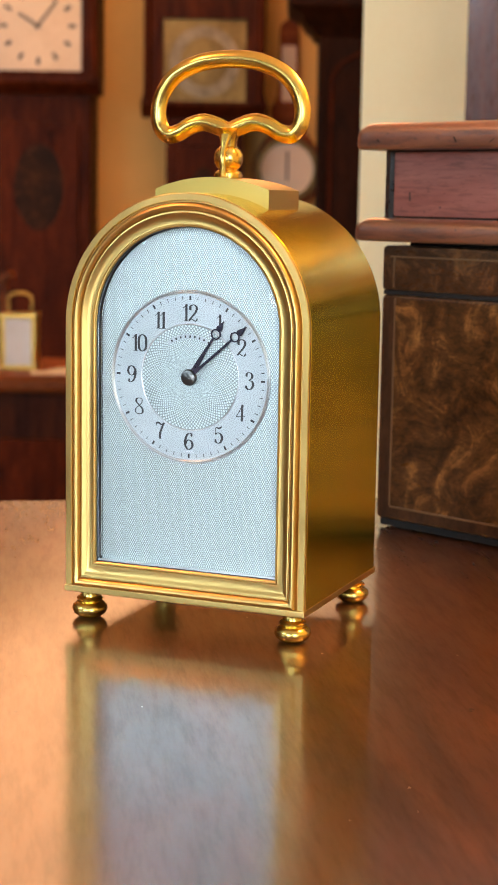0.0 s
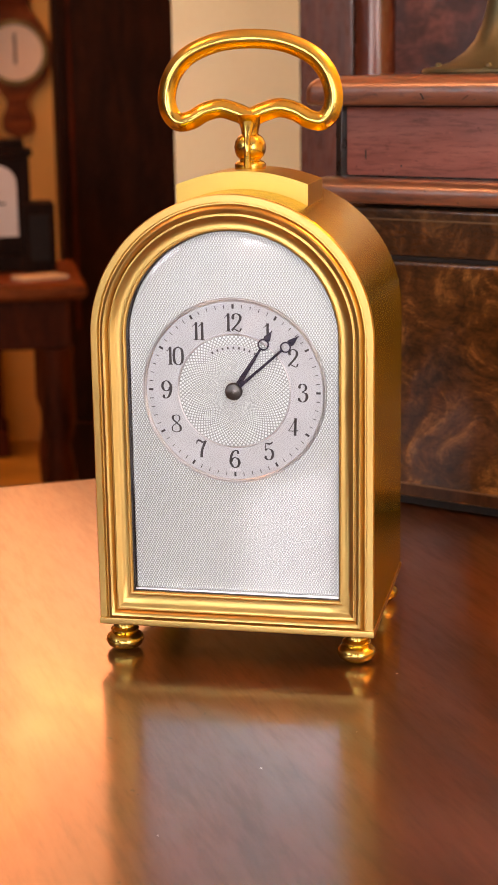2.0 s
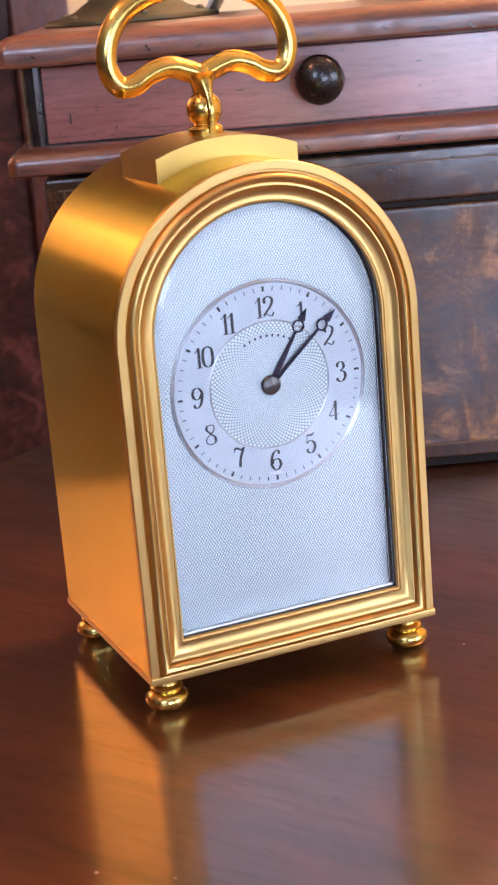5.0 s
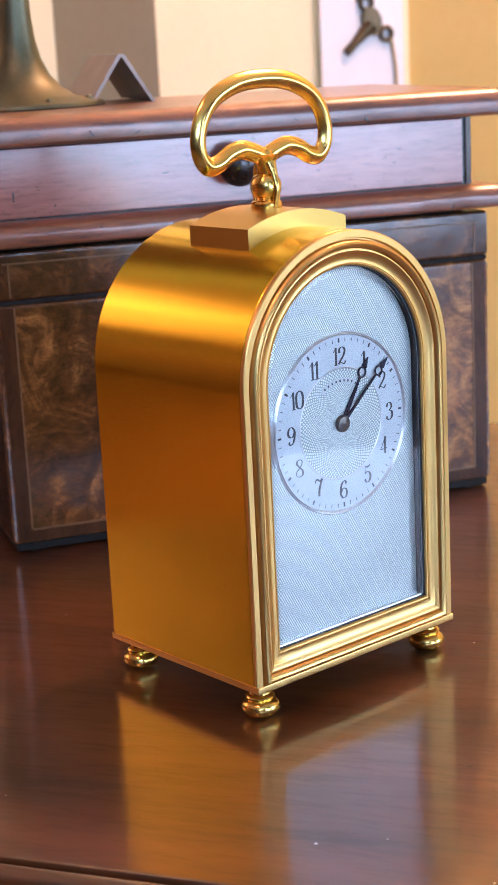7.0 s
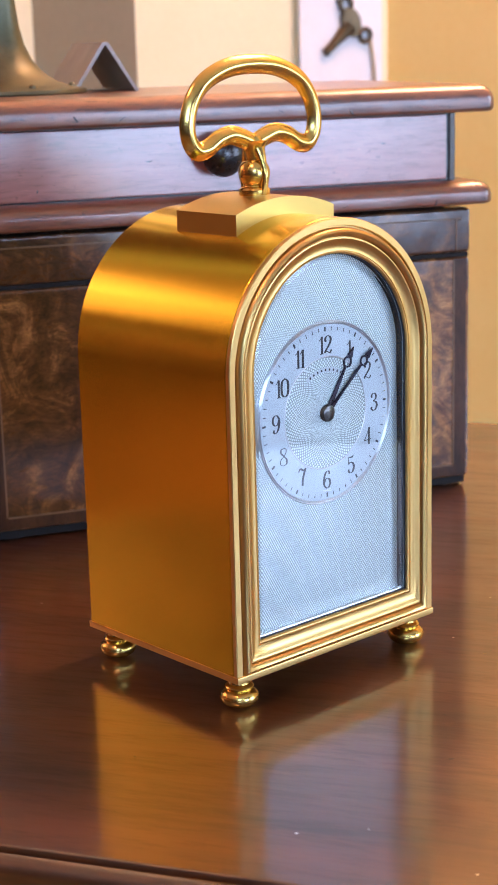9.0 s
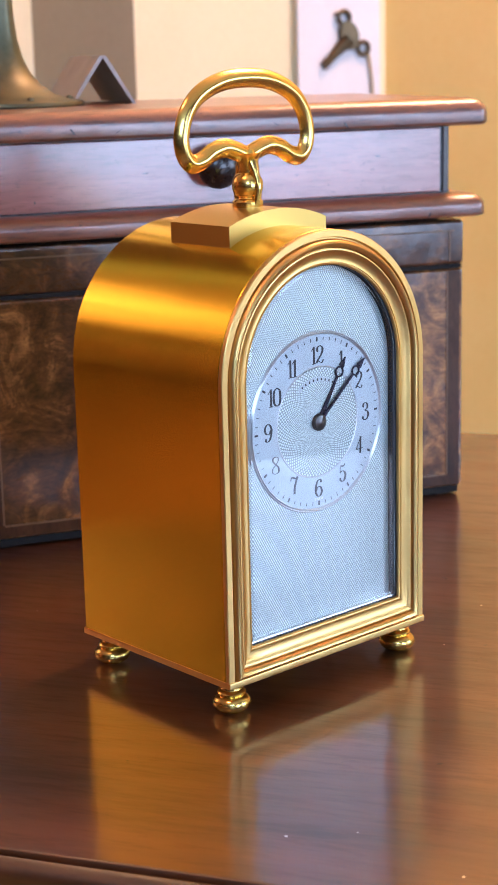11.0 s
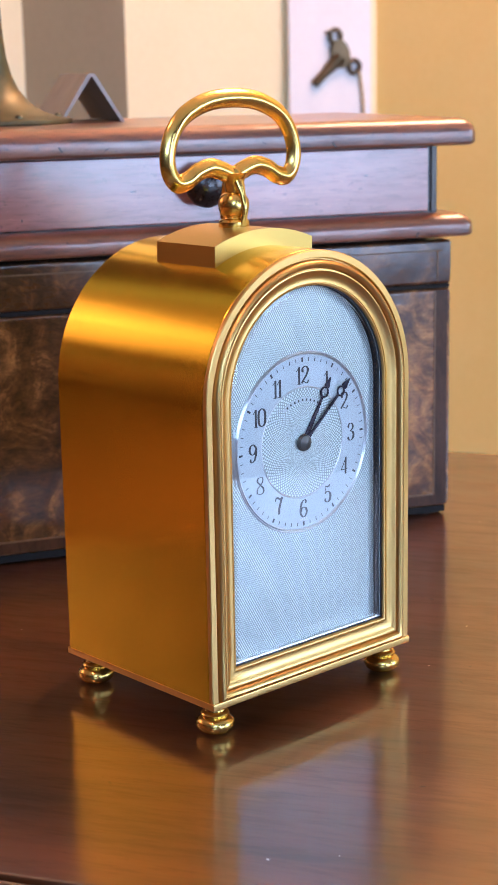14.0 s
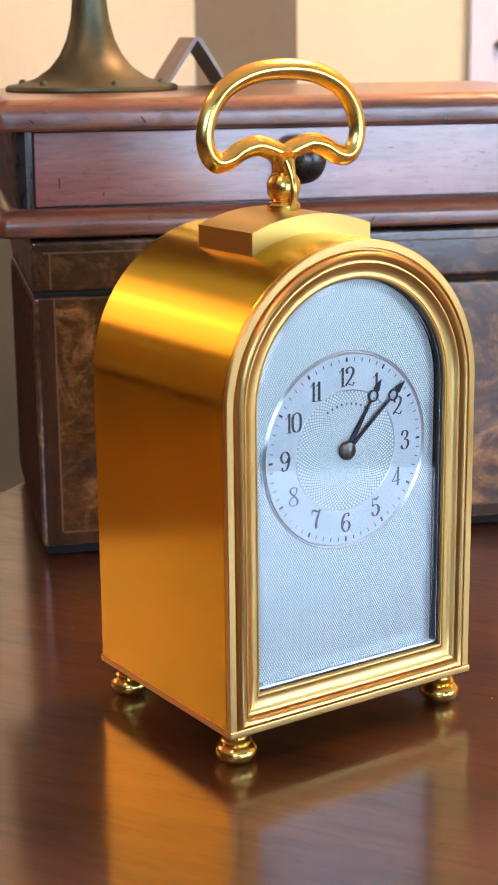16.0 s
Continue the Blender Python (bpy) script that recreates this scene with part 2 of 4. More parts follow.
M_EDGE = wood("table_edge_mahogany", (0.04, 0.011, 0.005), (0.11, 0.034, 0.013), (1.2, 1.2, 9), 0.0, 12, (0.25, 0.35), 0.3, 0.1)
M_DRAWER = wood("drawer_mahogany", (0.29, 0.083, 0.066), (0.45, 0.150, 0.120), (1.1, 5, 9), 0.0, 12, (0.32, 0.45), 1.0, 0.08, 0.5, 0.22, 1.9, 0.5)
M_MOULD = wood("moulding_mahogany", (0.11, 0.03, 0.014), (0.32, 0.105, 0.05), (1.0, 7, 7), 0.0, 14, (0.32, 0.5), 0.9, 0.25, 0.9, 0.285, 1.95, 0.9)
M_BURR = burr("burr_walnut", (0.024, 0.009, 0.0035), (0.13, 0.05, 0.015), (0.48, 0.21, 0.06), (0.26, 0.36), 0.65, 0.17)
M_LID = burr("lid_walnut", (0.03, 0.012, 0.006), (0.09, 0.038, 0.017), (0.26, 0.11, 0.042), (0.24, 0.34), 0.7)
M_BAND = wood("crossbanding", (0.032, 0.012, 0.006), (0.10, 0.040, 0.017), (6, 6, 2), 0.0, 14, (0.32, 0.45), 0.4, coat_rough=0.2, gloss=0.2)
M_END = wood("box_end_dark", (0.018, 0.007, 0.004), (0.055, 0.022, 0.011), (6, 1.5, 6), 0.0, 14, (0.45, 0.6), 0.0, 0.1, gloss=0.2)
M_STRING = plain("boxwood_stringing", (0.13, 0.062, 0.025), (0.22, 0.11, 0.045), 60, (0.3, 0.45))
M_EBON = plain("ebonised_wood", (0.012, 0.009, 0.008), (0.035, 0.027, 0.024), 40, (0.22, 0.4), 0.0, 0.15, (1, 1, 0.3), 0.3)
M_KNOB = plain("dark_knob", (0.008, 0.005, 0.004), (0.022, 0.012, 0.009), 60, (0.24, 0.34), 0.0, 0.05, (1, 1, 1), 0.3)
M_HORN = plain("horn_escutcheon", (0.05, 0.035, 0.03), (0.13, 0.09, 0.075), 60, (0.2, 0.35), 0.0, 0.1)
# Near-black that paints the shade in seams, keyhole and undersides; also one black panel.
M_SHADOWGAP = plain("seam_shade_black", (0.006, 0.005, 0.005), (0.012, 0.010, 0.009), 80, (0.8, 0.95))
M_CABINET = wood("cabinet_mahogany", (0.05, 0.013, 0.008), (0.13, 0.034, 0.018), (6, 6, 0.8), 0.0, 9, (0.2, 0.3), 0.6, 0.04, 0.3, 0.09)
# Swirls put the door's mottled reflections into its mahogany colour.
M_CABDOOR = burr("mottled_sheen_mahogany", (0.016, 0.004, 0.003), (0.045, 0.011, 0.008), (0.13, 0.042, 0.03), (0.4, 0.5), 0.12, 0.14)
M_CABFRAME = wood("cabinet_frame", (0.045, 0.012, 0.006), (0.12, 0.034, 0.016), (8, 8, 0.9), 0.0, 12, (0.25, 0.35), 0.3)
M_BRONZE = plain("old_lamp_brass", (0.10, 0.105, 0.060), (0.15, 0.155, 0.098), 45, (0.40, 0.50), 0.75, 0.06)
M_CARD = plain("folded_grey_metal", (0.34, 0.29, 0.26), (0.46, 0.40, 0.36), 50, (0.4, 0.55), 0.3, 0.05)
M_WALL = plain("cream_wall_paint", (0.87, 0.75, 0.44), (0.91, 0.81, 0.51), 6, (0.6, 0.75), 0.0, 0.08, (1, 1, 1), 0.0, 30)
M_OCHRE = plain("yellow_wall_tone", (0.91, 0.61, 0.18), (0.95, 0.67, 0.23), 6, (0.6, 0.75), 0.0, 0.08, (1, 1, 1), 0.0, 30)
M_FAROCHRE = plain("deep_ochre_tone", (0.66, 0.39, 0.11), (0.76, 0.46, 0.14), 6, (0.6, 0.75), 0.0, 0.08, (1, 1, 1), 0.0, 30)
# Wall cream darkened to beige, painting in the shade on the pier side.
M_PIER_SHADE = plain("pier_shade_beige", (0.44, 0.34, 0.20), (0.50, 0.39, 0.24), 6, (0.6, 0.75), 0.0, 0.08, (1, 1, 1), 0.0, 30)
# Unseen front wall, made dark to cut its reflection in the dial glass.
M_SOUTH = wood("window_wall_panelling", (0.07, 0.036, 0.014), (0.19, 0.10, 0.04), (5, 5, 0.9), 0.0, 5, (0.45, 0.6), 0.0, gloss=0.2)
# Dark olive for the painted shade at the foot of the wall.
M_WALLSHADE = plain("olive_wall_shade", (0.085, 0.066, 0.028), (0.12, 0.095, 0.042), 8, (0.5, 0.65))
M_CEIL = plain("ceiling_paint", (0.58, 0.54, 0.48), (0.64, 0.60, 0.53), 5, (0.7, 0.8))
M_FLOOR = wood("floor_boards", (0.20, 0.103, 0.021), (0.38, 0.205, 0.046), (1, 8, 1), 0.0, 4, (0.3, 0.45), 0.2)
M_WHITE = plain("white_board", (0.76, 0.77, 0.80), (0.83, 0.84, 0.86), 14, (0.45, 0.6))
M_FAR = wood("far_mahogany", (0.022, 0.004, 0.001), (0.10, 0.020, 0.005), (5, 5, 0.9), 0.0, 7, (0.5, 0.65), 0.0, gloss=0.1)
# Added brown in place of unseen dark furniture mirrored in the case.
M_PANEL = wood("unseen_brown_wall", (0.06, 0.026, 0.008), (0.14, 0.062, 0.018), (5, 5, 0.9), 0.0, 5, (0.4, 0.55), 0.1)
M_FARRED = wood("far_red_mahogany", (0.10, 0.022, 0.006), (0.30, 0.08, 0.02), (1, 4, 5), 0.0, 7, (0.45, 0.6), 0.0, gloss=0.12)
M_DARKCASE = wood("dark_oak_case", (0.008, 0.0025, 0.001), (0.030, 0.009, 0.003), (5, 5, 0.9), 0.0, 7, (0.5, 0.65), 0.0, gloss=0.1)
M_OVAL = burr("matt_dark_veneer", (0.006, 0.002, 0.001), (0.018, 0.006, 0.002), (0.05, 0.018, 0.006), (0.6, 0.75), 0.0)
M_CREAMDIAL = plain("painted_cream_dial", (0.70, 0.60, 0.42), (0.80, 0.71, 0.53), 10, (0.3, 0.45))
M_BRASSDIAL = plain("old_brass_dial", (0.11, 0.07, 0.022), (0.26, 0.17, 0.06), 10, (0.35, 0.5), 0.8, 0.1)
M_SILVERDIAL = plain("silvered_dial", (0.58, 0.50, 0.42), (0.70, 0.62, 0.53), 10, (0.4, 0.55), 0.0)
M_BAROFACE = plain("pale_enamel_dial", (0.78, 0.66, 0.52), (0.86, 0.75, 0.62), 10, (0.5, 0.65))
M_DIMRING = plain("dim_brass_ring", (0.10, 0.075, 0.04), (0.30, 0.24, 0.16), 9, (0.35, 0.5), 0.5)
M_GILT = plain("small_gilt_brass", (0.55, 0.33, 0.08), (0.75, 0.48, 0.13), 12, (0.25, 0.4), 0.85)
M_OLIVE = plain("olive_chair_cloth", (0.10, 0.075, 0.035), (0.16, 0.125, 0.06), 30, (0.8, 0.9))
M_PAPER = plain("old_paper", (0.66, 0.55, 0.36), (0.78, 0.68, 0.48), 12, (0.7, 0.85))
M_PORCELAIN = plain("white_porcelain", (0.70, 0.66, 0.60), (0.80, 0.77, 0.72), 20, (0.12, 0.2))
M_KEY = plain("bronze_key", (0.06, 0.04, 0.02), (0.14, 0.095, 0.05), 80, (0.3, 0.5), 0.9, 0.1)
M_CORD = plain("linen_cord", (0.45, 0.34, 0.19), (0.6, 0.47, 0.28), 200, (0.8, 0.9))
M_FRAMEW = plain("window_paint", (0.74, 0.73, 0.70), (0.80, 0.79, 0.76), 10, (0.35, 0.5))
# Glow of the added ceiling lamps.
M_SHADE = glow("fill_lamp_glass", (1.0, 0.69, 0.36), 1.0)


def glass_material(name, tint=(1, 1, 1)):
    m, t, p, link = nodes_of(name)
    p.inputs["Base Color"].default_value = (*tint, 1)
    p.inputs["Transmission Weight"].default_value, p.inputs["Roughness"].default_value, p.inputs["IOR"].default_value = 1.0, 0.0, 1.42
    return m


M_GLASS = glass_material("clear_glass")


# ---- mesh helpers ----
def thing(name, at, turn, label, category, group=""):
    ob = new(name)
    ob.empty_display_size = 0.02
    ob.matrix_world = pose(at[0] * D, at[1] * D, at[2] * D, 0, 0, turn)
    return tagged(ob, label, category, group)


def true_normals(me, sharp):
    """Lets broad flat faces keep their own normals next to rounded edges: corner normals weighted by face area."""
    around = collections.defaultdict(list)
    for p in me.polygons:
        for v in p.vertices:
            around[v].append((p.normal.copy(), p.area))
    least, rows = math.cos(radians(sharp)), []
    for p in me.polygons:
        n0 = p.normal.copy()
        for v in p.vertices:
            total = Vector((0.0, 0.0, 0.0))
            for n, area in around[v]:
                if n.dot(n0) > least:
                    total += n * area
            rows.append(total.normalized() if total.length > 1e-12 else n0)
    me.normals_split_custom_set(rows)


def part(name, bm, material, parent=None, label="", sharp=32, kind=""):
    bmesh.ops.scale(bm, vec=(D, D, D), verts=bm.verts)
    bmesh.ops.recalc_face_normals(bm, faces=bm.faces)
    me = bpy.data.meshes.new(name)
    bm.to_mesh(me)
    bm.free()
    me.materials.append(material)
    me.polygons.foreach_set("use_smooth", [True] * len(me.polygons))
    me.set_sharp_from_angle(angle=radians(sharp))
    if len(me.loops) < 6000:
        true_normals(me, sharp)
    ob = new(name, me)
    ob.parent = parent
    return tagged(ob, label, kind=kind)


def again(ob, name, m, parent):
    """One more object on the same mesh."""
    o = new(name, ob.data)
    o.parent = parent
    o.matrix_local = m
    return o


def box(bm, x0, x1, y0, y1, z0, z1, bev=0.0, seg=2):
    vs = [bm.verts.new((x, y, z)) for z in (z0, z1) for y in (y0, y1) for x in (x0, x1)]
    fs = [bm.faces.new([vs[i] for i in f]) for f in ((0, 2, 3, 1), (4, 5, 7, 6), (0, 1, 5, 4), (2, 6, 7, 3), (0, 4, 6, 2), (1, 3, 7, 5))]
    if bev:
        bmesh.ops.bevel(bm, geom=list({e for f in fs for e in f.edges}), offset=bev, segments=seg, profile=0.5, affect="EDGES")
    return bm


def boxes(*rows, bev=0.0):
    bm = bmesh.new()
    for r in rows:
        box(bm, *r, bev=bev)
    return bm


def lathe(profile, seg=32, at=(0, 0, 0), bm=None, axis="z"):
    """Turns (radius, height) rows round an axis through at."""
    bm = bm or bmesh.new()
    rings = []
    for r, h in profile:
        ring = []
        for i in range(seg if r > 1e-6 else 1):
            a = 2 * math.pi * i / seg
            c, s = r * math.cos(a), r * math.sin(a)
            p = (c, s, h) if axis == "z" else (c, -h, s)
            ring.append(bm.verts.new((p[0] + at[0], p[1] + at[1], p[2] + at[2])))
        rings.append(ring)
    for a, b in zip(rings, rings[1:]):
        for i in range(seg):
            q = [a[i % len(a)], a[(i + 1) % len(a)], b[(i + 1) % len(b)], b[i % len(b)]]
            q = list(dict.fromkeys(q))
            if len(q) > 2:
                bm.faces.new(q)
    for ring in (rings[0], rings[-1]):
        if len(ring) > 2:
            bm.faces.new(ring)
    return bm


def bridge(bm, rings, closed=True, cap=True):
    rows = [[bm.verts.new(p) for p in ring] for ring in rings]
    n = len(rows[0])
    for a, b in zip(rows, rows[1:]):
        for i in range(n if closed else n - 1):
            j = (i + 1) % n
            bm.faces.new((a[i], a[j], b[j], b[i]))
    if cap:
        bm.faces.new(rows[0])
        bm.faces.new(rows[-1])
    return bm


def smooth_path(points, n, closed=False):
    """Catmull-Rom through the points."""
    pts, out = [Vector(p) for p in points], []
    m = len(pts)
    for k in range(m if closed else m - 1):
        p = [pts[(k + o) % m] if closed else pts[min(max(k + o, 0), m - 1)] for o in (-1, 0, 1, 2)]
        for i in range(n):
            s = i / n
            out.append(0.5 * (2 * p[1] + (p[2] - p[0]) * s + (2 * p[0] - 5 * p[1] + 4 * p[2] - p[3]) * s * s
                              + (3 * p[1] - p[0] - 3 * p[2] + p[3]) * s ** 3))
    return out if closed else out + [pts[-1]]


def tube(path, radius, seg=14, side=Vector((0, 1, 0)), flat=1.0, closed=False, ridge=0.0):
    """A bar along a path; radius may be one number or one for each point; flat scales it along side."""
    bm, rings, m = bmesh.new(), [], len(path)
    for k, p in enumerate(path):
        a, b = (path[(k - 1) % m], path[(k + 1) % m]) if closed else (path[max(k - 1, 0)], path[min(k + 1, m - 1)])
        d = (b - a).normalized()
        w = side - d * side.dot(d)
        w.normalize()
        h = d.cross(w)
        r = radius[k] if isinstance(radius, (list, tuple)) else radius
        ring = []
        for i in range(seg):
            t = 2 * math.pi * i / seg
            e = 1.0 + ridge * math.cos(2 * t)
            c, q = math.cos(t), math.sin(t)
            if ridge:
                c, q = math.copysign(abs(c) ** 1.2, c), math.copysign(abs(q) ** 1.1, q)
            ring.append(p + w * (r * flat * e * c) + h * (r * q))
        rings.append(ring)
    if closed:
        rings.append(rings[0])
        bridge(bm, rings, True, False)
        bmesh.ops.remove_doubles(bm, verts=bm.verts, dist=1e-6)
    else:
        bridge(bm, rings)
    return bm


def prism(outline, a, b, axis="y"):
    """A flat outline of (x, z) drawn out between a and b along y, or of (x, y) along z."""
    bm = bmesh.new()
    return bridge(bm, [[(p, h, q) if axis == "y" else (p, q, h) for p, q in outline] for h in (a, b)])


def lettering(body, size, narrow=1.0, lean=0.0, thick=0.0006, bold=0.0):
    cu = bpy.data.curves.new("lettering", "FONT")
    cu.body, cu.size, cu.align_x, cu.align_y, cu.shear, cu.extrude, cu.offset = body, size, "CENTER", "CENTER", lean, thick, bold
    ob = bpy.data.objects.new("lettering", cu)
    me = bpy.data.meshes.new_from_object(ob)
    bpy.data.objects.remove(ob)
    bm = bmesh.new()
    bm.from_mesh(me)
    bpy.data.meshes.remove(me)
    for v in bm.verts:
        v.co = (v.co.x * narrow, -v.co.z, v.co.y)
    return bm


GLYPHS = {}
# Each stroke: how thick it is at its thickest, then its points in a box one unit high.
GLYPHS["0"] = [(0.17, [(0, 1), (-0.2, 0.86), (-0.25, 0.5), (-0.2, 0.14), (0, 0), (0.2, 0.14), (0.25, 0.5), (0.2, 0.86), (0, 1)])]
GLYPHS["1"] = [(0.17, [(0.02, 1.0), (0.02, 0.5), (0.02, 0.0)]), (0.05, [(-0.2, 0.76), (-0.1, 0.84), (0.0, 0.98)]), (0.05, [(-0.13, 0.015), (0.17, 0.015)])]
GLYPHS["2"] = [(0.17, [(-0.2, 0.7), (-0.17, 0.9), (0.02, 0.99), (0.2, 0.88), (0.22, 0.7), (0.1, 0.47), (-0.12, 0.22), (-0.26, 0.05)]),
               (0.1, [(-0.26, 0.06), (-0.14, 0.14), (0.04, 0.06), (0.18, 0.02), (0.28, 0.18)])]
GLYPHS["3"] = [(0.16, [(-0.2, 0.8), (-0.1, 0.97), (0.06, 0.99), (0.18, 0.88), (0.17, 0.68), (-0.02, 0.54)]),
               (0.18, [(-0.02, 0.54), (0.19, 0.46), (0.25, 0.26), (0.14, 0.05), (-0.06, 0.0), (-0.24, 0.16)])]
GLYPHS["4"] = [(0.16, [(0.12, 1.0), (0.1, 0.5), (0.09, 0.0)]), (0.05, [(0.12, 0.99), (-0.06, 0.62), (-0.28, 0.26)]), (0.06, [(-0.28, 0.27), (0.0, 0.27), (0.27, 0.3)])]
GLYPHS["5"] = [(0.05, [(-0.17, 0.94), (-0.18, 0.7), (-0.2, 0.52)]), (0.11, [(-0.17, 0.95), (0.0, 0.9), (0.14, 0.94), (0.22, 1.02)]),
               (0.18, [(-0.2, 0.53), (-0.04, 0.62), (0.16, 0.54), (0.24, 0.3), (0.13, 0.05), (-0.06, 0.0), (-0.23, 0.15)])]
GLYPHS["6"] = [(0.17, [(0.21, 0.86), (0.08, 0.99), (-0.12, 0.88), (-0.24, 0.55), (-0.24, 0.24), (-0.06, 0.01), (0.14, 0.06), (0.24, 0.28), (0.16, 0.5), (0.0, 0.57), (-0.14, 0.5), (-0.22, 0.34)])]
GLYPHS["7"] = [(0.13, [(-0.27, 0.78), (-0.22, 0.95), (-0.08, 0.97), (0.08, 0.88), (0.26, 0.98)]), (0.17, [(0.26, 0.98), (0.12, 0.66), (0.02, 0.34), (0.0, 0.0)])]
GLYPHS["8"] = [(0.15, [(0.02, 0.99), (-0.16, 0.94), (-0.19, 0.76), (0.02, 0.54), (0.22, 0.34), (0.22, 0.1), (0.0, 0.01)]),
               (0.07, [(0.0, 0.01), (-0.22, 0.1), (-0.22, 0.34), (0.0, 0.52), (0.18, 0.72), (0.18, 0.93), (0.02, 0.99)])]
GLYPHS["9"] = [(w, [(-x, 1 - z) for x, z in pts]) for w, pts in GLYPHS["6"]]
BALLS = {"2": [(-0.17, 0.72)], "3": [(-0.16, 0.8), (-0.19, 0.17)], "5": [(-0.18, 0.17)], "6": [(0.17, 0.84)], "9": [(-0.17, 0.16)]}


def numeral(body, high):
    """Engraved figures with swelling uprights, hairline level strokes and ball ends."""
    bm, n = bmesh.new(), 0
    for k, ch in enumerate(body):
        x0 = 0.0 if len(body) == 1 else (-0.27, 0.2)[k] if body != "11" else (-0.17, 0.17)[k]
        for w, pts in GLYPHS[ch]:
            path = smooth_path([(x, 0, z) for x, z in pts], 7)
            y = -0.00025 * n
            n += 1
            left, right = [], []
            for i, p in enumerate(path):
                d = (path[min(i + 1, len(path) - 1)] - path[max(i - 1, 0)]).normalized()
                lone = w in (0.11, 0.13)
                h = 0.5 * (0.04 + (0.86 * w - 0.04) * (abs(d.z) ** 1.6 if not lone else math.sin(math.pi * i / (len(path) - 1))))
                side = Vector((-d.z, 0, d.x)) * h
                for row, q in ((left, p + side), (right, p - side)):
                    row.append(((q.x + x0) * high, y, (q.z - 0.5) * high))
            bridge(bm, [[a, b, (b[0], 0.001, b[2]), (a[0], 0.001, a[2])] for a, b in zip(left, right)])
        for bx, bz in BALLS.get(ch, ()):
            lathe([(0.062 * high, -0.001), (0.062 * high, 0.00025 * n), (0.0, 0.00025 * n)], 14, ((bx + x0) * high, 0, (bz - 0.5) * high), bm, "y")
            n += 1
    return bm


# ---- the room ----
def wall_between(name, p, q, z0, z1, thick, material, label, side=1):
    """A straight wall on the plan from p to q, its face on that line, its body behind it."""
    p, q = Vector(p), Vector(q)
    d = (q - p).normalized()
    n = Vector((-d.y, d.x)) * thick * side
    bm = bmesh.new()
    bridge(bm, [[(*c, z) for c in (p, q, q + n, p + n)] for z in (z0, z1)])
    ob = part(name, bm, material, None, label, 20, "structure")
    return tagged(ob, category="wall")


FAR_D = Vector((0.93, 0.36)).normalized()
FAR_N = Vector((-FAR_D.y, FAR_D.x))
FAR_P = Vector((-13.7, 37.5))
FAR_TURN = math.degrees(math.atan2(FAR_D.y, FAR_D.x))


def far(a, depth=0.0, z=0.0):
    """A place in the far room: a along its back wall, depth behind the wall's plane."""
    p = FAR_P + FAR_D * a + FAR_N * depth
    return (p.x, p.y, z)


floor = part("floor", boxes((-46, 29, -26, 48, FLOOR_Z - 0.3, FLOOR_Z)), M_FLOOR, None, "warm brown boarded floor of the shop", 20, "structure")
tagged(floor, category="floor")
ceiling = part("ceiling", boxes((-46, 29, -26, 48, CEIL_Z, CEIL_Z + 0.5)), M_CEIL, None, "dim cream plastered ceiling of the shop", 20, "structure")
tagged(ceiling, category="ceiling")
W_END, W_IN, W_OUT, W_COR = (-2.79, 10.27), (4.89, 8.67), (5.41, 7.83), (8.05, 7.22)
wall_between("wall_north", W_END, W_IN, FLOOR_Z, CEIL_Z, 1.6, M_WALL, "cream painted wall beside the doorway")
wall_between("wall_pier", W_IN, W_OUT, FLOOR_Z, CEIL_Z, 0.5, M_PIER_SHADE, "splayed side of the wall pier, its shade painted beige")
wall_between("wall_pier_front", W_OUT, W_COR, FLOOR_Z, CEIL_Z, 1.2, M_WALL, "cream painted face of the wall pier")
wall_between("wall_east", W_COR, (26.6, -25.0), FLOOR_Z, CEIL_Z, 1.2, M_OCHRE, "yellow side wall")
wall_between("wall_west", (-40.0, FRONT_Y - 1), (-40.0, 28.5), FLOOR_Z, CEIL_Z, 1.2, M_PANEL, "unseen brown wall, kept dark for the reflection in the clock case")
wall_between("wall_far_left", far(-29)[:2], far(-10.2)[:2], FLOOR_Z, CEIL_Z, 1.2, M_PANEL, "unseen brown end of the far wall, kept dark for reflections")
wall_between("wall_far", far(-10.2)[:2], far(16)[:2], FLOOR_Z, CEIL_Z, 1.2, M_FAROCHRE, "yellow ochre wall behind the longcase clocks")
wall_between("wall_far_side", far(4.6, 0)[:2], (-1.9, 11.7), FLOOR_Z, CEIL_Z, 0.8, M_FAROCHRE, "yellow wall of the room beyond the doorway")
# Thin sheet added to darken the wall where the chest shades it.
low_shade = wall_between("wall_low_shade", (2.2, 9.17), (4.80, 8.63), FLOOR_Z, 1.75, 0.06, M_WALLSHADE, "thin dark olive sheet painting shade low on the wall", -1)
# The front wall is built in upright bands, with the openings left out.
edges = sorted({-41.0, 27.0, *(w[0] for w in WINDOWS), *(w[1] for w in WINDOWS)})
count = 0
for x0, x1 in zip(edges, edges[1:]):
    holes = sorted((w[2], w[3]) for w in WINDOWS if w[0] <= x0 and w[1] >= x1)
    low = FLOOR_Z
    for z0, z1 in holes + [(CEIL_Z, CEIL_Z)]:
        if z0 > low:
            count += 1
            ob = part("wall_south_%d" % count, boxes((x0, x1, FRONT_Y - 1.0, FRONT_Y, low, z0)), M_SOUTH, None, "unseen front wall round the windows, kept dark for reflections", 20, "structure")
            tagged(ob, category="wall")
        low = z1
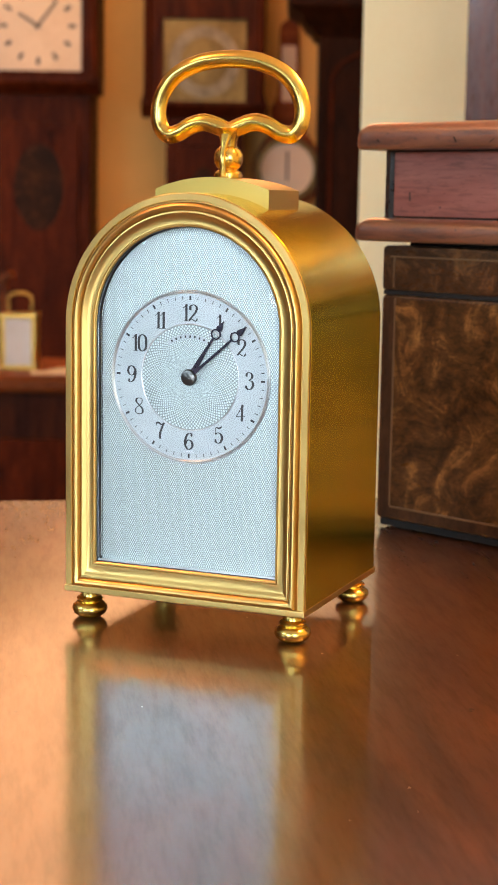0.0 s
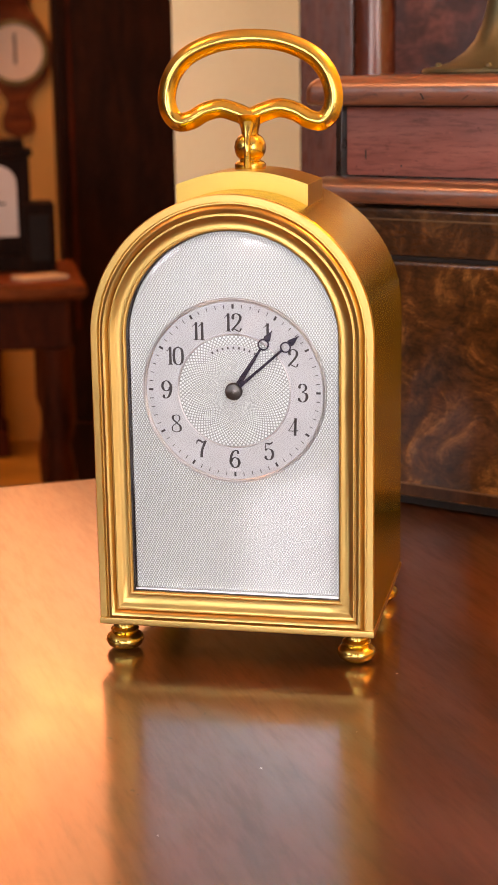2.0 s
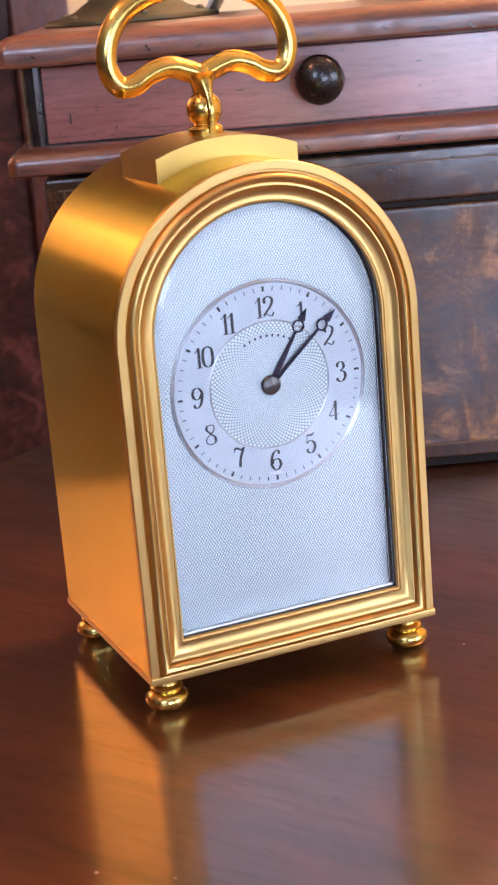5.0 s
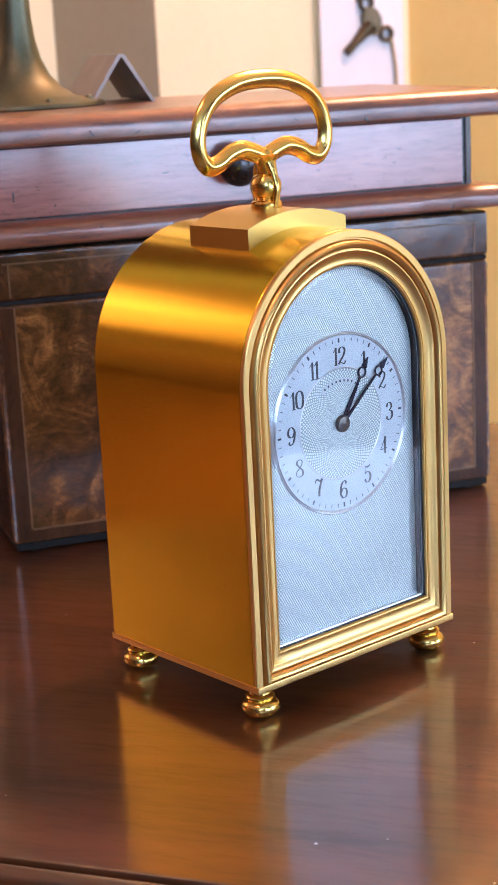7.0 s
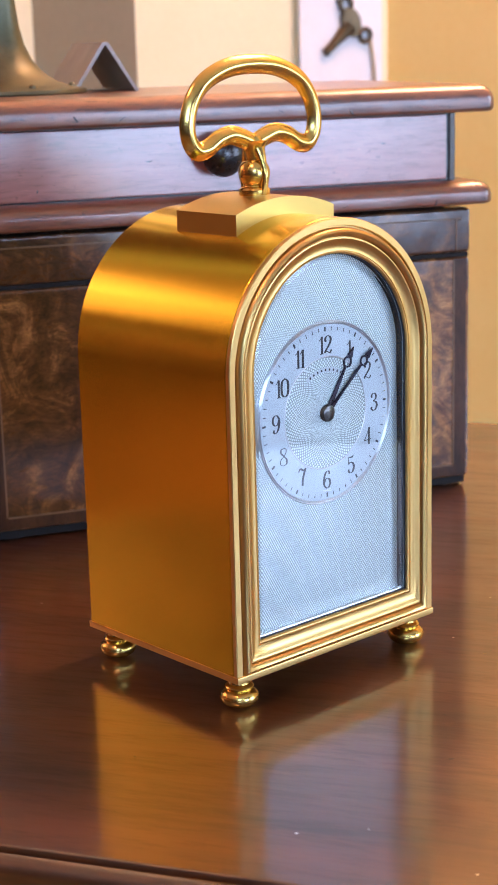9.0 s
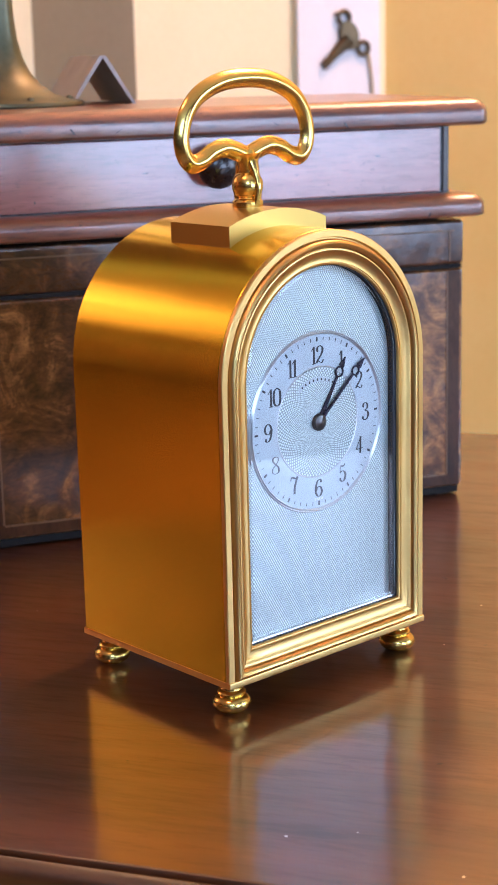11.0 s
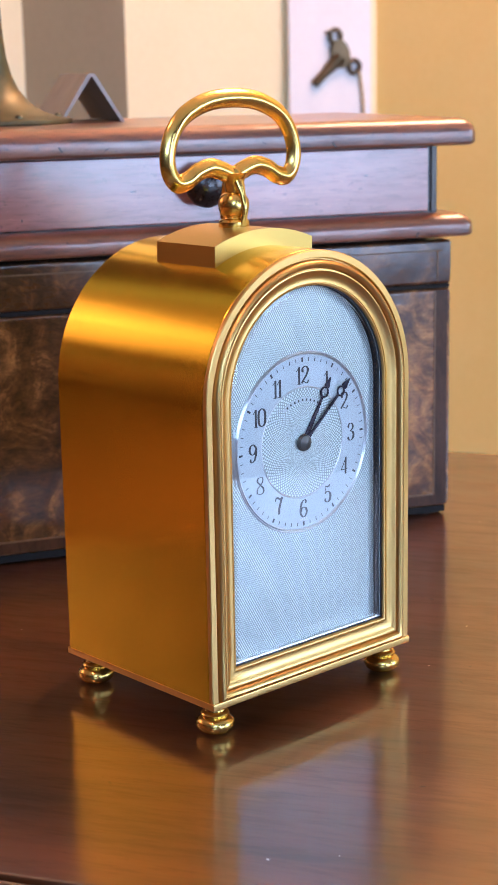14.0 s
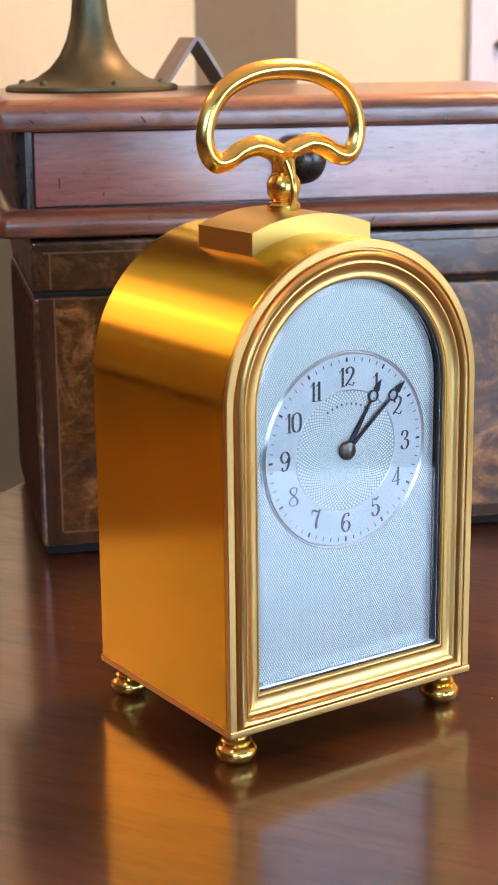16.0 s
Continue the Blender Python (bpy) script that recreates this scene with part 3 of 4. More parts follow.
for n, (x0, x1, z0, z1, _) in enumerate(WINDOWS):
    w = 0.25
    win = part("window_%d" % (n + 1), boxes((x0, x0 + w, FRONT_Y - 0.5, FRONT_Y - 0.1, z0, z1), (x1 - w, x1, FRONT_Y - 0.5, FRONT_Y - 0.1, z0, z1),
                                            (x0 + w, x1 - w, FRONT_Y - 0.5, FRONT_Y - 0.1, z0, z0 + w), (x0 + w, x1 - w, FRONT_Y - 0.5, FRONT_Y - 0.1, z1 - w, z1), bev=0.04),
               M_FRAMEW, None, "unseen shop window frame, painted white", 20, "structure")
    tagged(win, category="window")

# ---- the table ----
T_TURN = 30.0
table = thing("table", (0, 0, FLOOR_Z), T_TURN, "polished dark mahogany side table with worn rounded edges", "table")
TX0, TX1, TY0, TY1 = -1.54, 4.15, -3.4, 2.84


def slab(x0, x1, y0, y1, profile):
    """A board whose edge follows (inset, z) rows."""
    bm = bmesh.new()
    rings = []
    for s, z in profile:
        c = 0.06
        X0, X1, Y0, Y1 = x0 + s, x1 - s, y0 + s, y1 - s
        rings.append([(X0 + c, Y0, z), (X1 - c, Y0, z), (X1 - c * 0.3, Y0 + c * 0.3, z), (X1, Y0 + c, z), (X1, Y1 - c, z), (X1 - c * 0.3, Y1 - c * 0.3, z),
                      (X1 - c, Y1, z), (X0 + c, Y1, z), (X0 + c * 0.3, Y1 - c * 0.3, z), (X0, Y1 - c, z), (X0, Y0 + c, z), (X0 + c * 0.3, Y0 + c * 0.3, z)])
    return bridge(bm, rings)


H = -FLOOR_Z
part("tabletop", slab(TX0, TX1, TY0, TY1, [(0.03, H - 0.2), (-0.005, H - 0.17), (-0.02, H - 0.12), (-0.02, H - 0.05), (-0.012, H - 0.03), (0.004, H - 0.017), (0.026, H - 0.012), (0.034, H - 0.014),
                                            (0.035, H - 0.04), (0.047, H - 0.04), (0.048, H - 0.012), (0.052, H - 0.004), (0.060, H)]), M_TABLE, table)
part("apron", boxes((TX0 + 0.35, TX1 - 0.35, TY0 + 0.35, TY1 - 0.35, H - 1.2, H - 0.2), bev=0.02), M_EDGE, table)
for lx in (TX0 + 0.6, TX1 - 0.6):
    for ly in (TY0 + 0.6, TY1 - 0.6):
        part("leg", lathe([(0.16, 0), (0.2, 0.1), (0.14, 0.5), (0.2, 4.0), (0.24, 5.6), (0.18, 5.9), (0.26, 6.2), (0.26, H - 1.2)], 20, (lx, ly, 0)), M_EDGE, table)

# ---- the carriage clock ----
clock = thing("carriage_clock", (0, 0, 0), 0, "arched gilt brass carriage clock with silver dial on polished table", "clock")
ARC_Z, BASE_Z, DEPTH = 1.165, 0.115, 0.836


def arch(s, n=40):
    """The arched outline, inset by s, as (x, z), from the lower left corner round to the lower right and back."""
    r = 0.5 - s
    low = BASE_Z + (0.020 if s < 0.033 else 0.020 + (s - 0.033) * 1.14)
    up = [low + (ARC_Z - low) * i / 12 for i in range(12)]
    pts = [(-r, z) for z in up]
    pts += [(-r * math.cos(math.pi * i / n), ARC_Z + r * math.sin(math.pi * i / n)) for i in range(n + 1)]
    pts += [(r, z) for z in reversed(up)]
    return pts + [(r - 2 * r * i / 10, low) for i in range(1, 10)]


def arch_rings(rows, n=40):
    return [[(x, y, z) for x, z in arch(s, n)] for s, y in rows]


bm = bmesh.new()
bridge(bm, arch_rings([(0.03, 0.016), (0.004, 0.016), (0.0, 0.022), (0.0, DEPTH - 0.01), (0.01, DEPTH)]), True, False)
bm.faces.new([bm.verts.new((x, DEPTH, z)) for x, z in arch(0.01)])
bmesh.ops.remove_doubles(bm, verts=bm.verts, dist=1e-5)
part("case", bm, M_CASE, clock, "satin-brushed gilt brass arched case")
part("base_plate", boxes((-0.503, 0.503, -0.006, DEPTH + 0.003, BASE_Z - 0.001, BASE_Z + 0.024), bev=0.004), M_BEZEL, clock)
BEZEL = [(0.0, 0.018), (0.0, 0.003), (0.003, 0.0), (0.025, 0.0), (0.027, 0.002), (0.0285, 0.012), (0.033, 0.012), (0.0345, 0.004), (0.037, -0.004), (0.042, -0.011), (0.048, -0.014),
         (0.054, -0.0125), (0.060, -0.007), (0.0635, 0.0), (0.065, 0.007), (0.067, 0.007), (0.068, 0.0005), (0.072, 0.0), (0.077, 0.0025), (0.083, 0.007), (0.090, 0.0105), (0.098, 0.0125),
         (0.106, 0.013), (0.113, 0.012), (0.1145, 0.0155), (0.1165, 0.0155), (0.118, 0.012), (0.121, 0.0125), (0.124, 0.016), (0.125, 0.024)]
bm = bmesh.new()
bridge(bm, arch_rings(BEZEL, 56), True, False)
part("bezel", bm, M_BEZEL, clock, "moulded gilt bezel with mitred lower corners", 30)
# The bevelled glass.
bm = bmesh.new()
bridge(bm, arch_rings([(0.1265, 0.036), (0.1265, 0.031), (0.147, 0.025)], 40))
bm2 = part("glass", bm, M_GLASS, clock, "clear bevelled glass front", 10)
bm2.visible_shadow = False
# The channel between glass and dial, its shade painted dark, and the dial itself.
bm = bmesh.new()
bridge(bm, arch_rings([(0.124, 0.0225), (0.1262, 0.0225), (0.1262, 0.081), (0.16, 0.081)], 40), True, False)
part("dial_surround", bm, M_CHANNEL_SHADE, clock, "channel round the dial, its shade painted dark")
low_z = arch(0.1262)[0][1]
# Silver strip added so the channel floor looks lit by the dial.
part("channel_floor_strip", boxes((-0.372, 0.372, 0.0370, 0.0615, low_z - 0.006, low_z + 0.007)), M_BEAD, clock, "added silver strip brightening the channel floor under the dial")
bm = bmesh.new()
bridge(bm, arch_rings([(0.131, 0.080), (0.131, 0.0635), (0.133, 0.0620)], 40))
dial = part("dial_plate", bm, M_PLATE, clock, "silvered dial plate engine-turned with fine barleycorns")
DY = 0.0620


def disc(rows, seg=96):
    """Rings round the dial's centre: (radius, how far proud of the plate)."""
    return lathe([(r, h - DY) for r, h in rows], seg, (0, 0, DIAL_Z), None, "y")


part("rosette", disc([(0.0, 0.0), (0.0, 0.0012), (0.199, 0.0012), (0.199, 0.0)]), M_ROSETTE, dial, "spiral engine-turned centre")


def annulus(r0, r1, h, lip=0.0):
    bm = bmesh.new()
    rows = [(r0, 0.0), (r0, h), (r1, h), (r1, 0.0)] if not lip else [(r0, 0.0), (r0, h * 0.5), ((r0 + r1) / 2, h), (r1, h * 0.5), (r1, 0.0)]
    rings = [[(r * math.cos(2 * math.pi * i / 96), DY - p, DIAL_Z + r * math.sin(2 * math.pi * i / 96)) for i in range(96)] for r, p in rows]
    return bridge(bm, rings, True, False)


part("chapter_ring", annulus(0.203, 0.3165, 0.0018), M_RING, dial, "matt silver ring with black numerals")
part("inner_bead", annulus(0.1985, 0.2035, 0.003, 1), M_BEAD, dial)
part("outer_bead", annulus(0.316, 0.323, 0.006, 1), M_BEAD, dial)
part("outer_rim", annulus(0.324, 0.3295, 0.005, 1), M_BEAD, dial)
FACE_Y = DY - 0.0024
for h in range(1, 13):
    a = radians(30 * h)
    bm = numeral(str(h), 0.063)
    bmesh.ops.translate(bm, verts=bm.verts, vec=(0.243 * math.sin(a), FACE_Y, DIAL_Z + 0.243 * math.cos(a)))
    part("numeral", bm, M_INK, dial)
short_mark = long_mark = None
for k in range(60):
    a = 6.0 * k
    m = pose(0, 0, DIAL_Z * D, 0, a, 0)
    if k % 5:
        if short_mark is None:
            short_mark = part("minute_mark", boxes((-0.0012, 0.0012, FACE_Y - 0.0004, FACE_Y + 0.001, 0.2925, 0.3055)), M_INK, dial)
            short_mark.matrix_local = m
        else:
            again(short_mark, "minute_mark", m, dial)
    elif long_mark is None:
        long_mark = part("hour_mark", boxes((-0.0038, 0.0038, FACE_Y - 0.0004, FACE_Y + 0.001, 0.291, 0.307), bev=0.0008), M_INK, dial)
        long_mark.matrix_local = m
    else:
        again(long_mark, "hour_mark", m, dial)
bm = lettering("PARIS", 0.0135, 1.25, 0.0)
bmesh.ops.translate(bm, verts=bm.verts, vec=(0.0, FACE_Y, DIAL_Z - 0.2835))
part("city_lettering", bm, M_BEAD, dial)
# The small arched cartouche with its line of unreadable letters.
bm = bmesh.new()
rows = [[(r * math.sin(radians(-36 + 72 * i / 24)), DY - 0.0016, DIAL_Z + r * math.cos(radians(-36 + 72 * i / 24))) for r in (0.146, 0.163)] for i in range(25)]
bridge(bm, [[*r, (r[1][0], DY - 0.0011, r[1][2]), (r[0][0], DY - 0.0011, r[0][2])] for r in rows])
part("cartouche", bm, M_RING, dial)
for k in range(9):
    bm = boxes((-0.0030, 0.0030, DY - 0.0022, DY - 0.0012, 0.150, 0.158))
    part("letter_bar", bm, M_INK, dial).matrix_local = pose(0, 0, DIAL_Z * D, 0, -29 + 7.3 * k, 0)


def hand(name, angle, ring, tip, wide, ring_r, y, label):
    """A steel hand with an open ring near its tip."""
    bm = bmesh.new()
    t = 0.0022

    def leaf(rows):
        bridge(bm, [[(-w, y - t, z), (w, y - t, z), (w, y + t, z), (-w, y + t, z)] for w, z in rows])

    leaf([(0.009, -0.004), (wide, 0.055), (wide * 0.9, 0.085), (0.0042, ring - ring_r - 0.012), (0.0036, ring - ring_r + 0.002)])
    leaf([(0.0105, ring + ring_r - 0.001), (0.0125, ring + ring_r + 0.006), (0.0035, tip - 0.01), (0.0008, tip)])
    n = 32
    rings = []
    for r, dy in ((ring_r - 0.0052, -t), (ring_r, -t), (ring_r, t), (ring_r - 0.0052, t), (ring_r - 0.0052, -t)):
        rings.append([(r * math.cos(2 * math.pi * i / n), y + dy, ring + r * math.sin(2 * math.pi * i / n)) for i in range(n)])
    bridge(bm, rings, True, False)
    ob = part(name, bm, M_BLUE, clock, label)
    ob.matrix_local = pose(0, 0, DIAL_Z * D, 0, angle, 0)
    return ob


hand("hour_hand", 32.6, 0.199, 0.258, 0.0088, 0.0205, 0.0565, "blued steel hour hand with open ring")
hand("minute_hand", 49.2, 0.246, 0.308, 0.0056, 0.0195, 0.0520, "blued steel minute hand with open ring")
part("hand_boss", lathe([(0.0, -0.0612), (0.026, -0.0612), (0.031, -0.059), (0.031, -0.053), (0.029, -0.0500), (0.030, -0.0475), (0.027, -0.0435), (0.017, -0.0405), (0.006, -0.0390), (0.005, -0.0375), (0.0, -0.0370)],
                        32, (0, 0, DIAL_Z), None, "y"), M_STEEL, clock, "domed steel hand boss with a pin")
# The saddle on the arch.
CAPX, CAPY0, CAPY1 = 0.236, 0.239, 0.555
top = [(CAPX * k / 12, 1.680 + 0.046 * (1 - (k / 12) ** 2)) for k in range(-12, 13)]
low = [(CAPX * k / 12, ARC_Z + math.sqrt(0.25 - (CAPX * k / 12) ** 2) - 0.008) for k in range(12, -13, -1)]
bm = prism(top + low, CAPY0, CAPY1)
bmesh.ops.bevel(bm, geom=[e for e in bm.edges if e.calc_face_angle(0) > 0.7], offset=0.004, segments=2, profile=0.5, affect="EDGES")
part("saddle", bm, M_SADDLE, clock, "arched brass saddle under the handle", 25)
HY = 0.40
part("handle_collar", lathe([(0.0, 1.718), (0.054, 1.718), (0.056, 1.728), (0.056, 1.742), (0.050, 1.749), (0.046, 1.752), (0.038, 1.754), (0.036, 1.758)], 32, (0, HY, 0)), M_POLISH, clock)
part("handle_ball", lathe([(0.036, 1.757), (0.047, 1.768), (0.055, 1.785), (0.057, 1.802), (0.054, 1.820), (0.045, 1.836), (0.032, 1.846), (0.0, 1.850)], 32, (0, HY, 0)), M_POLISH, clock)
half = [(0.0, 1.906), (0.045, 1.922), (0.105, 1.938), (0.165, 1.925), (0.215, 1.898), (0.262, 1.892), (0.294, 1.925), (0.303, 1.985), (0.279, 2.060), (0.222, 2.123), (0.120, 2.166), (0.0, 2.178)]
loop = half + [(-x, z) for x, z in half[-2:0:-1]]
path = smooth_path([(x, HY, z) for x, z in loop], 7, True)
part("handle_loop", tube(path, 0.034, 24, Vector((0, 1, 0)), 0.68, True, 0.24), M_POLISH, clock, "polished brass kidney-shaped carrying loop", 60)
for sgn in (-1, 1):
    leg = smooth_path([(0, HY + sgn * 0.004, 1.912), (0, HY + sgn * 0.026, 1.885), (0, HY + sgn * 0.046, 1.845), (0, HY + sgn * 0.060, 1.802), (0, HY + sgn * 0.056, 1.765), (0, HY + sgn * 0.050, 1.728)], 5)
    k = len(leg) - 1
    part("handle_strap", tube(leg, [0.034 - 0.024 * min(1, 2.2 * i / k) + 0.004 * i / k for i in range(k + 1)], 12, Vector((0, 1, 0)), 0.8), M_POLISH, clock, "", 60)
part("handle_neck", tube(smooth_path([(0, HY, 1.915), (0, HY, 1.88), (0, HY, 1.84)], 6), [0.056 - 0.026 * math.sin(math.pi / 2 * i / 12) for i in range(13)], 16), M_POLISH, clock, "", 60)
FOOT = [(0.0, 0.0), (0.034, 0.0), (0.046, 0.005), (0.062, 0.017), (0.070, 0.034), (0.066, 0.050), (0.054, 0.060), (0.047, 0.063), (0.049, 0.068), (0.052, 0.075), (0.047, 0.082), (0.039, 0.086), (0.037, 0.096), (0.039, 0.108), (0.041, 0.116)]
foot = part("foot", lathe(FOOT, 36), M_POLISH, clock, "turned brass bun foot", 50)
spots = [(x, y) for x in (-0.43, 0.43) for y in (0.072, DEPTH - 0.075)]
foot.location = (spots[0][0] * D, spots[0][1] * D, 0)
for x, y in spots[1:]:
    again(foot, "foot", Matrix.Translation((x * D, y * D, 0)), clock)

# ---- the walnut box and the chest drawer on it ----
C_TURN, C_AT = -22.4, (0.02, 2.32)
C_DEPTH = 1.46
caddy = thing("walnut_box", (*C_AT, 0), C_TURN, "closed burr walnut box with inlaid stringing on the polished table", "box")
CW = 2.51
part("box_body", boxes((0, CW, 0, C_DEPTH, 0.045, 1.188), bev=0.026), M_BURR, caddy, "swirling burr walnut front")
part("lid", boxes((0, CW, 0, C_DEPTH, 1.204, 1.43), bev=0.022), M_LID, caddy, "walnut lid with stringing")
# Thin dark panels added to paint down the light on the box ends.
for x in (-0.003, CW - 0.003):
    part("end_darkener", boxes((x, x + 0.006, 0.028, C_DEPTH - 0.028, 0.075, 1.16), bev=0.001), M_END, caddy, "thin dark panel added to darken the box end")
part("lid_seam", boxes((0.01, CW - 0.01, 0.01, C_DEPTH - 0.01, 1.186, 1.206)), M_SHADOWGAP, caddy)
for x0, x1, z0, z1, nm in ((0.0, 0.090, 0.06, 1.176, "banding"), (CW - 0.090, CW, 0.06, 1.176, "banding"), (0.090, CW - 0.090, 0.06, 0.111, "banding")):
    part(nm, boxes((x0 + 0.026 * (x0 == 0), x1 - 0.026 * (x1 == CW), -0.0025, 0.006, z0, z1)), M_BAND, caddy)
for x0, x1, z0, z1 in ((0.090, 0.099, 0.12, 1.172), (CW - 0.099, CW - 0.090, 0.12, 1.172), (0.099, CW - 0.099, 0.111, 0.120),
                       (0.055, CW - 0.055, 1.372, 1.380), (0.078, 0.086, 1.222, 1.372), (CW - 0.086, CW - 0.078, 1.222, 1.372)):
    part("stringing", boxes((x0, x1, -0.0035, 0.006, z0, z1)), M_STRING, caddy)
for x in (0.12, CW - 0.12):
    for y in (0.12, C_DEPTH - 0.12):
        part("box_foot", lathe([(0.0, 0.0), (0.08, 0.0), (0.09, 0.02), (0.085, 0.045)], 20, (x, y, 0)), M_EBON, caddy)
part("bottom_board", boxes((0.02, CW - 0.02, 0.02, C_DEPTH - 0.02, 0.012, 0.046)), M_SHADOWGAP, caddy)
KX = 1.262
shield = [(0.0, 1.128), (0.03, 1.112), (0.056, 1.095), (0.060, 1.055), (0.048, 1.005), (0.028, 0.94), (0.0, 0.885), (-0.028, 0.94), (-0.048, 1.005), (-0.060, 1.055), (-0.056, 1.095), (-0.03, 1.112)]
bm = prism([(KX + x, z) for x, z in shield], -0.012, 0.01)
part("escutcheon", bm, M_HORN, caddy, "dark horn shield-shaped escutcheon")
bm = lathe([(0.0, -0.01), (0.018, -0.01), (0.018, 0.0135), (0.0, 0.0135)], 20, (KX, 0, 1.062), None, "y")
box(bm, KX - 0.009, KX + 0.009, -0.0134, 0.0, 1.012, 1.06)
part("keyhole", bm, M_SHADOWGAP, caddy)

chest = thing("drawer_chest", (*C_AT, 1.43), C_TURN, "worn mahogany single-drawer case with moulded edges, resting on the walnut box", "drawer")
Z0 = 1.43
part("underside", boxes((0.1, CW - 0.1, 0.1, C_DEPTH - 0.1, 0.0, 0.03)), M_SHADOWGAP, chest)


def nosing(x0, x1, y0, y1, z0, z1, name, steps=7, corner=0.055):
    """A moulded board: upright lower edge, rounded back above, its front corners rounded in plan and worn along the edge."""
    h, wear = z1 - z0, random.Random(name)
    rows = [(0.12, z0), (0.02, z0), (0.006, z0 + 0.05 * h), (0.0, z0 + 0.13 * h), (0.0, z0 + 0.44 * h)]
    rows += [(0.085 * (1 - math.cos(math.pi / 2 * k / steps)), z0 + 0.44 * h + 0.56 * h * math.sin(math.pi / 2 * k / steps)) for k in range(1, steps + 1)]
    count, turns = 90, [math.pi / 2 * k / 6 for k in range(7)]
    dips = [wear.uniform(0.0, 0.003) if wear.random() < 0.8 else wear.uniform(0.004, 0.009) for _ in range(count)]
    dips = [(dips[i - 1] + dips[i] * 2 + dips[(i + 1) % count]) / 4 for i in range(count)]
    bm = bmesh.new()
    rings = []
    for k, (s, z) in enumerate(rows):
        r = max(corner - 0.4 * s, 0.015)
        a, b, c = x0 + s, x1 - s, y0 + s
        ring = [(a, y1, z)] + [(a + r - r * math.cos(t), c + r - r * math.sin(t), z) for t in turns]
        for i in range(count):
            worn = dips[i] * (1.0 if k in (2, 3) else 0.45 if k > 3 else 0.0)
            ring.append((a + r + (b - a - 2 * r) * (i + 1) / (count + 1), c + worn, z))
        ring += [(b - r + r * math.sin(t), c + r - r * math.cos(t), z) for t in turns] + [(b, y1, z)]
        rings.append(ring)
    bridge(bm, rings)
    return part(name, bm, M_MOULD, chest, "", 40)


nosing(-0.14, CW + 0.09, -0.08, C_DEPTH, 1.450 - Z0, 1.565 - Z0, "base_moulding")
nosing(-0.14, CW + 0.10, -0.08, C_DEPTH, 1.897 - Z0, 2.030 - Z0, "top_moulding")
U0, U1, FN = 0.031, 2.395, 0.034
outline = [(U0, FN + 0.02), (U1, FN + 0.02), (U1 + 0.02, FN + 0.01), (U1 + 0.05, FN + 0.02), (U1 + 0.07, FN + 0.055), (U1 + 0.075, FN + 0.09), (U1 + 0.075, C_DEPTH - 0.05),
           (U0 - 0.09, C_DEPTH - 0.05), (U0 - 0.09, FN + 0.09), (U0 - 0.085, FN + 0.055), (U0 - 0.065, FN + 0.02), (U0 - 0.03, FN + 0.008)]
part("carcase", prism(outline, 1.565 - Z0, 1.897 - Z0, "z"), M_EBON, chest, "dark carcase with rounded corner columns", 30)
front = part("drawer_front", boxes((U0 + 0.004, U1 - 0.004, FN, FN + 0.06, 1.572 - Z0, 1.889 - Z0), bev=0.008), M_DRAWER, chest, "scuffed reddish mahogany drawer front")
rng = random.Random(5)
for zc, count in ((1.478 - Z0, 4), (1.928 - Z0, 5)):
    for k in range(count):
        nx, slant, ln = rng.uniform(0.0, CW - 0.1), rng.uniform(-0.03, 0.03), rng.uniform(0.006, 0.014)
        nz = zc + rng.uniform(-0.012, 0.014)
        part("nick", prism([(nx - 0.004, nz - ln), (nx + 0.004, nz - ln * 0.9), (nx + slant + 0.003, nz + ln), (nx + slant - 0.003, nz + ln * 0.8)], -0.0815, -0.07), M_EBON, chest)
for nx, nz, w, h in ((0.33, 0.19, 0.004, 0.006), (0.14, 0.24, 0.004, 0.022), (1.62, 0.36, 0.012, 0.003), (2.05, 0.33, 0.010, 0.003), (0.86, 0.30, 0.014, 0.003)):
    part("nick", boxes((nx - w, nx + w, -0.0012, 0.004, nz - h, nz + h), bev=0.001), M_EBON, front).location = (0, FN * D, 0)
part("knob", lathe([(0.0, -0.02), (0.045, -0.02), (0.040, 0.005), (0.036, 0.02), (0.045, 0.035), (0.085, 0.052), (0.102, 0.078), (0.104, 0.10), (0.094, 0.125), (0.068, 0.148), (0.03, 0.158), (0.0, 0.16)],
                   36, (1.195, FN, 1.752 - Z0), None, "y"), M_KNOB, front, "dark turned wooden knob", 50)

# ---- on the chest ----
TOP_Z = 2.030
lamp = thing("lamp_foot", (0.76, 3.07, TOP_Z), 0, "old brass flared lamp foot on the chest", "lamp")
part("base", lathe([(0.0, 0.0), (0.41, 0.0), (0.415, 0.008), (0.41, 0.022), (0.395, 0.028), (0.34, 0.036), (0.27, 0.058), (0.20, 0.105), (0.15, 0.165), (0.115, 0.24), (0.092, 0.33), (0.080, 0.44), (0.073, 0.60), (0.07, 0.80), (0.066, 1.4), (0.06, 2.0), (0.0, 2.0)], 64), M_BRONZE, lamp, "", 40)
for k in range(6):
    a = radians(-100 + 60 * k)
    part("rivet", lathe([(0.02, 0.0), (0.018, 0.012), (0.010, 0.020), (0.0, 0.022)], 12, (0.34 * math.cos(a), 0.34 * math.sin(a), 0.032)), M_BRONZE, lamp)
stand = thing("card_stand", (1.18, 2.77, TOP_Z), -27.0, "bent grey metal strip stand, open like a tent", "stand")
tent = [(-0.175, 0.0), (-0.158, 0.0), (-0.004, 0.226), (0.004, 0.226), (0.146, 0.0), (0.163, 0.0), (0.016, 0.242), (-0.016, 0.242)]
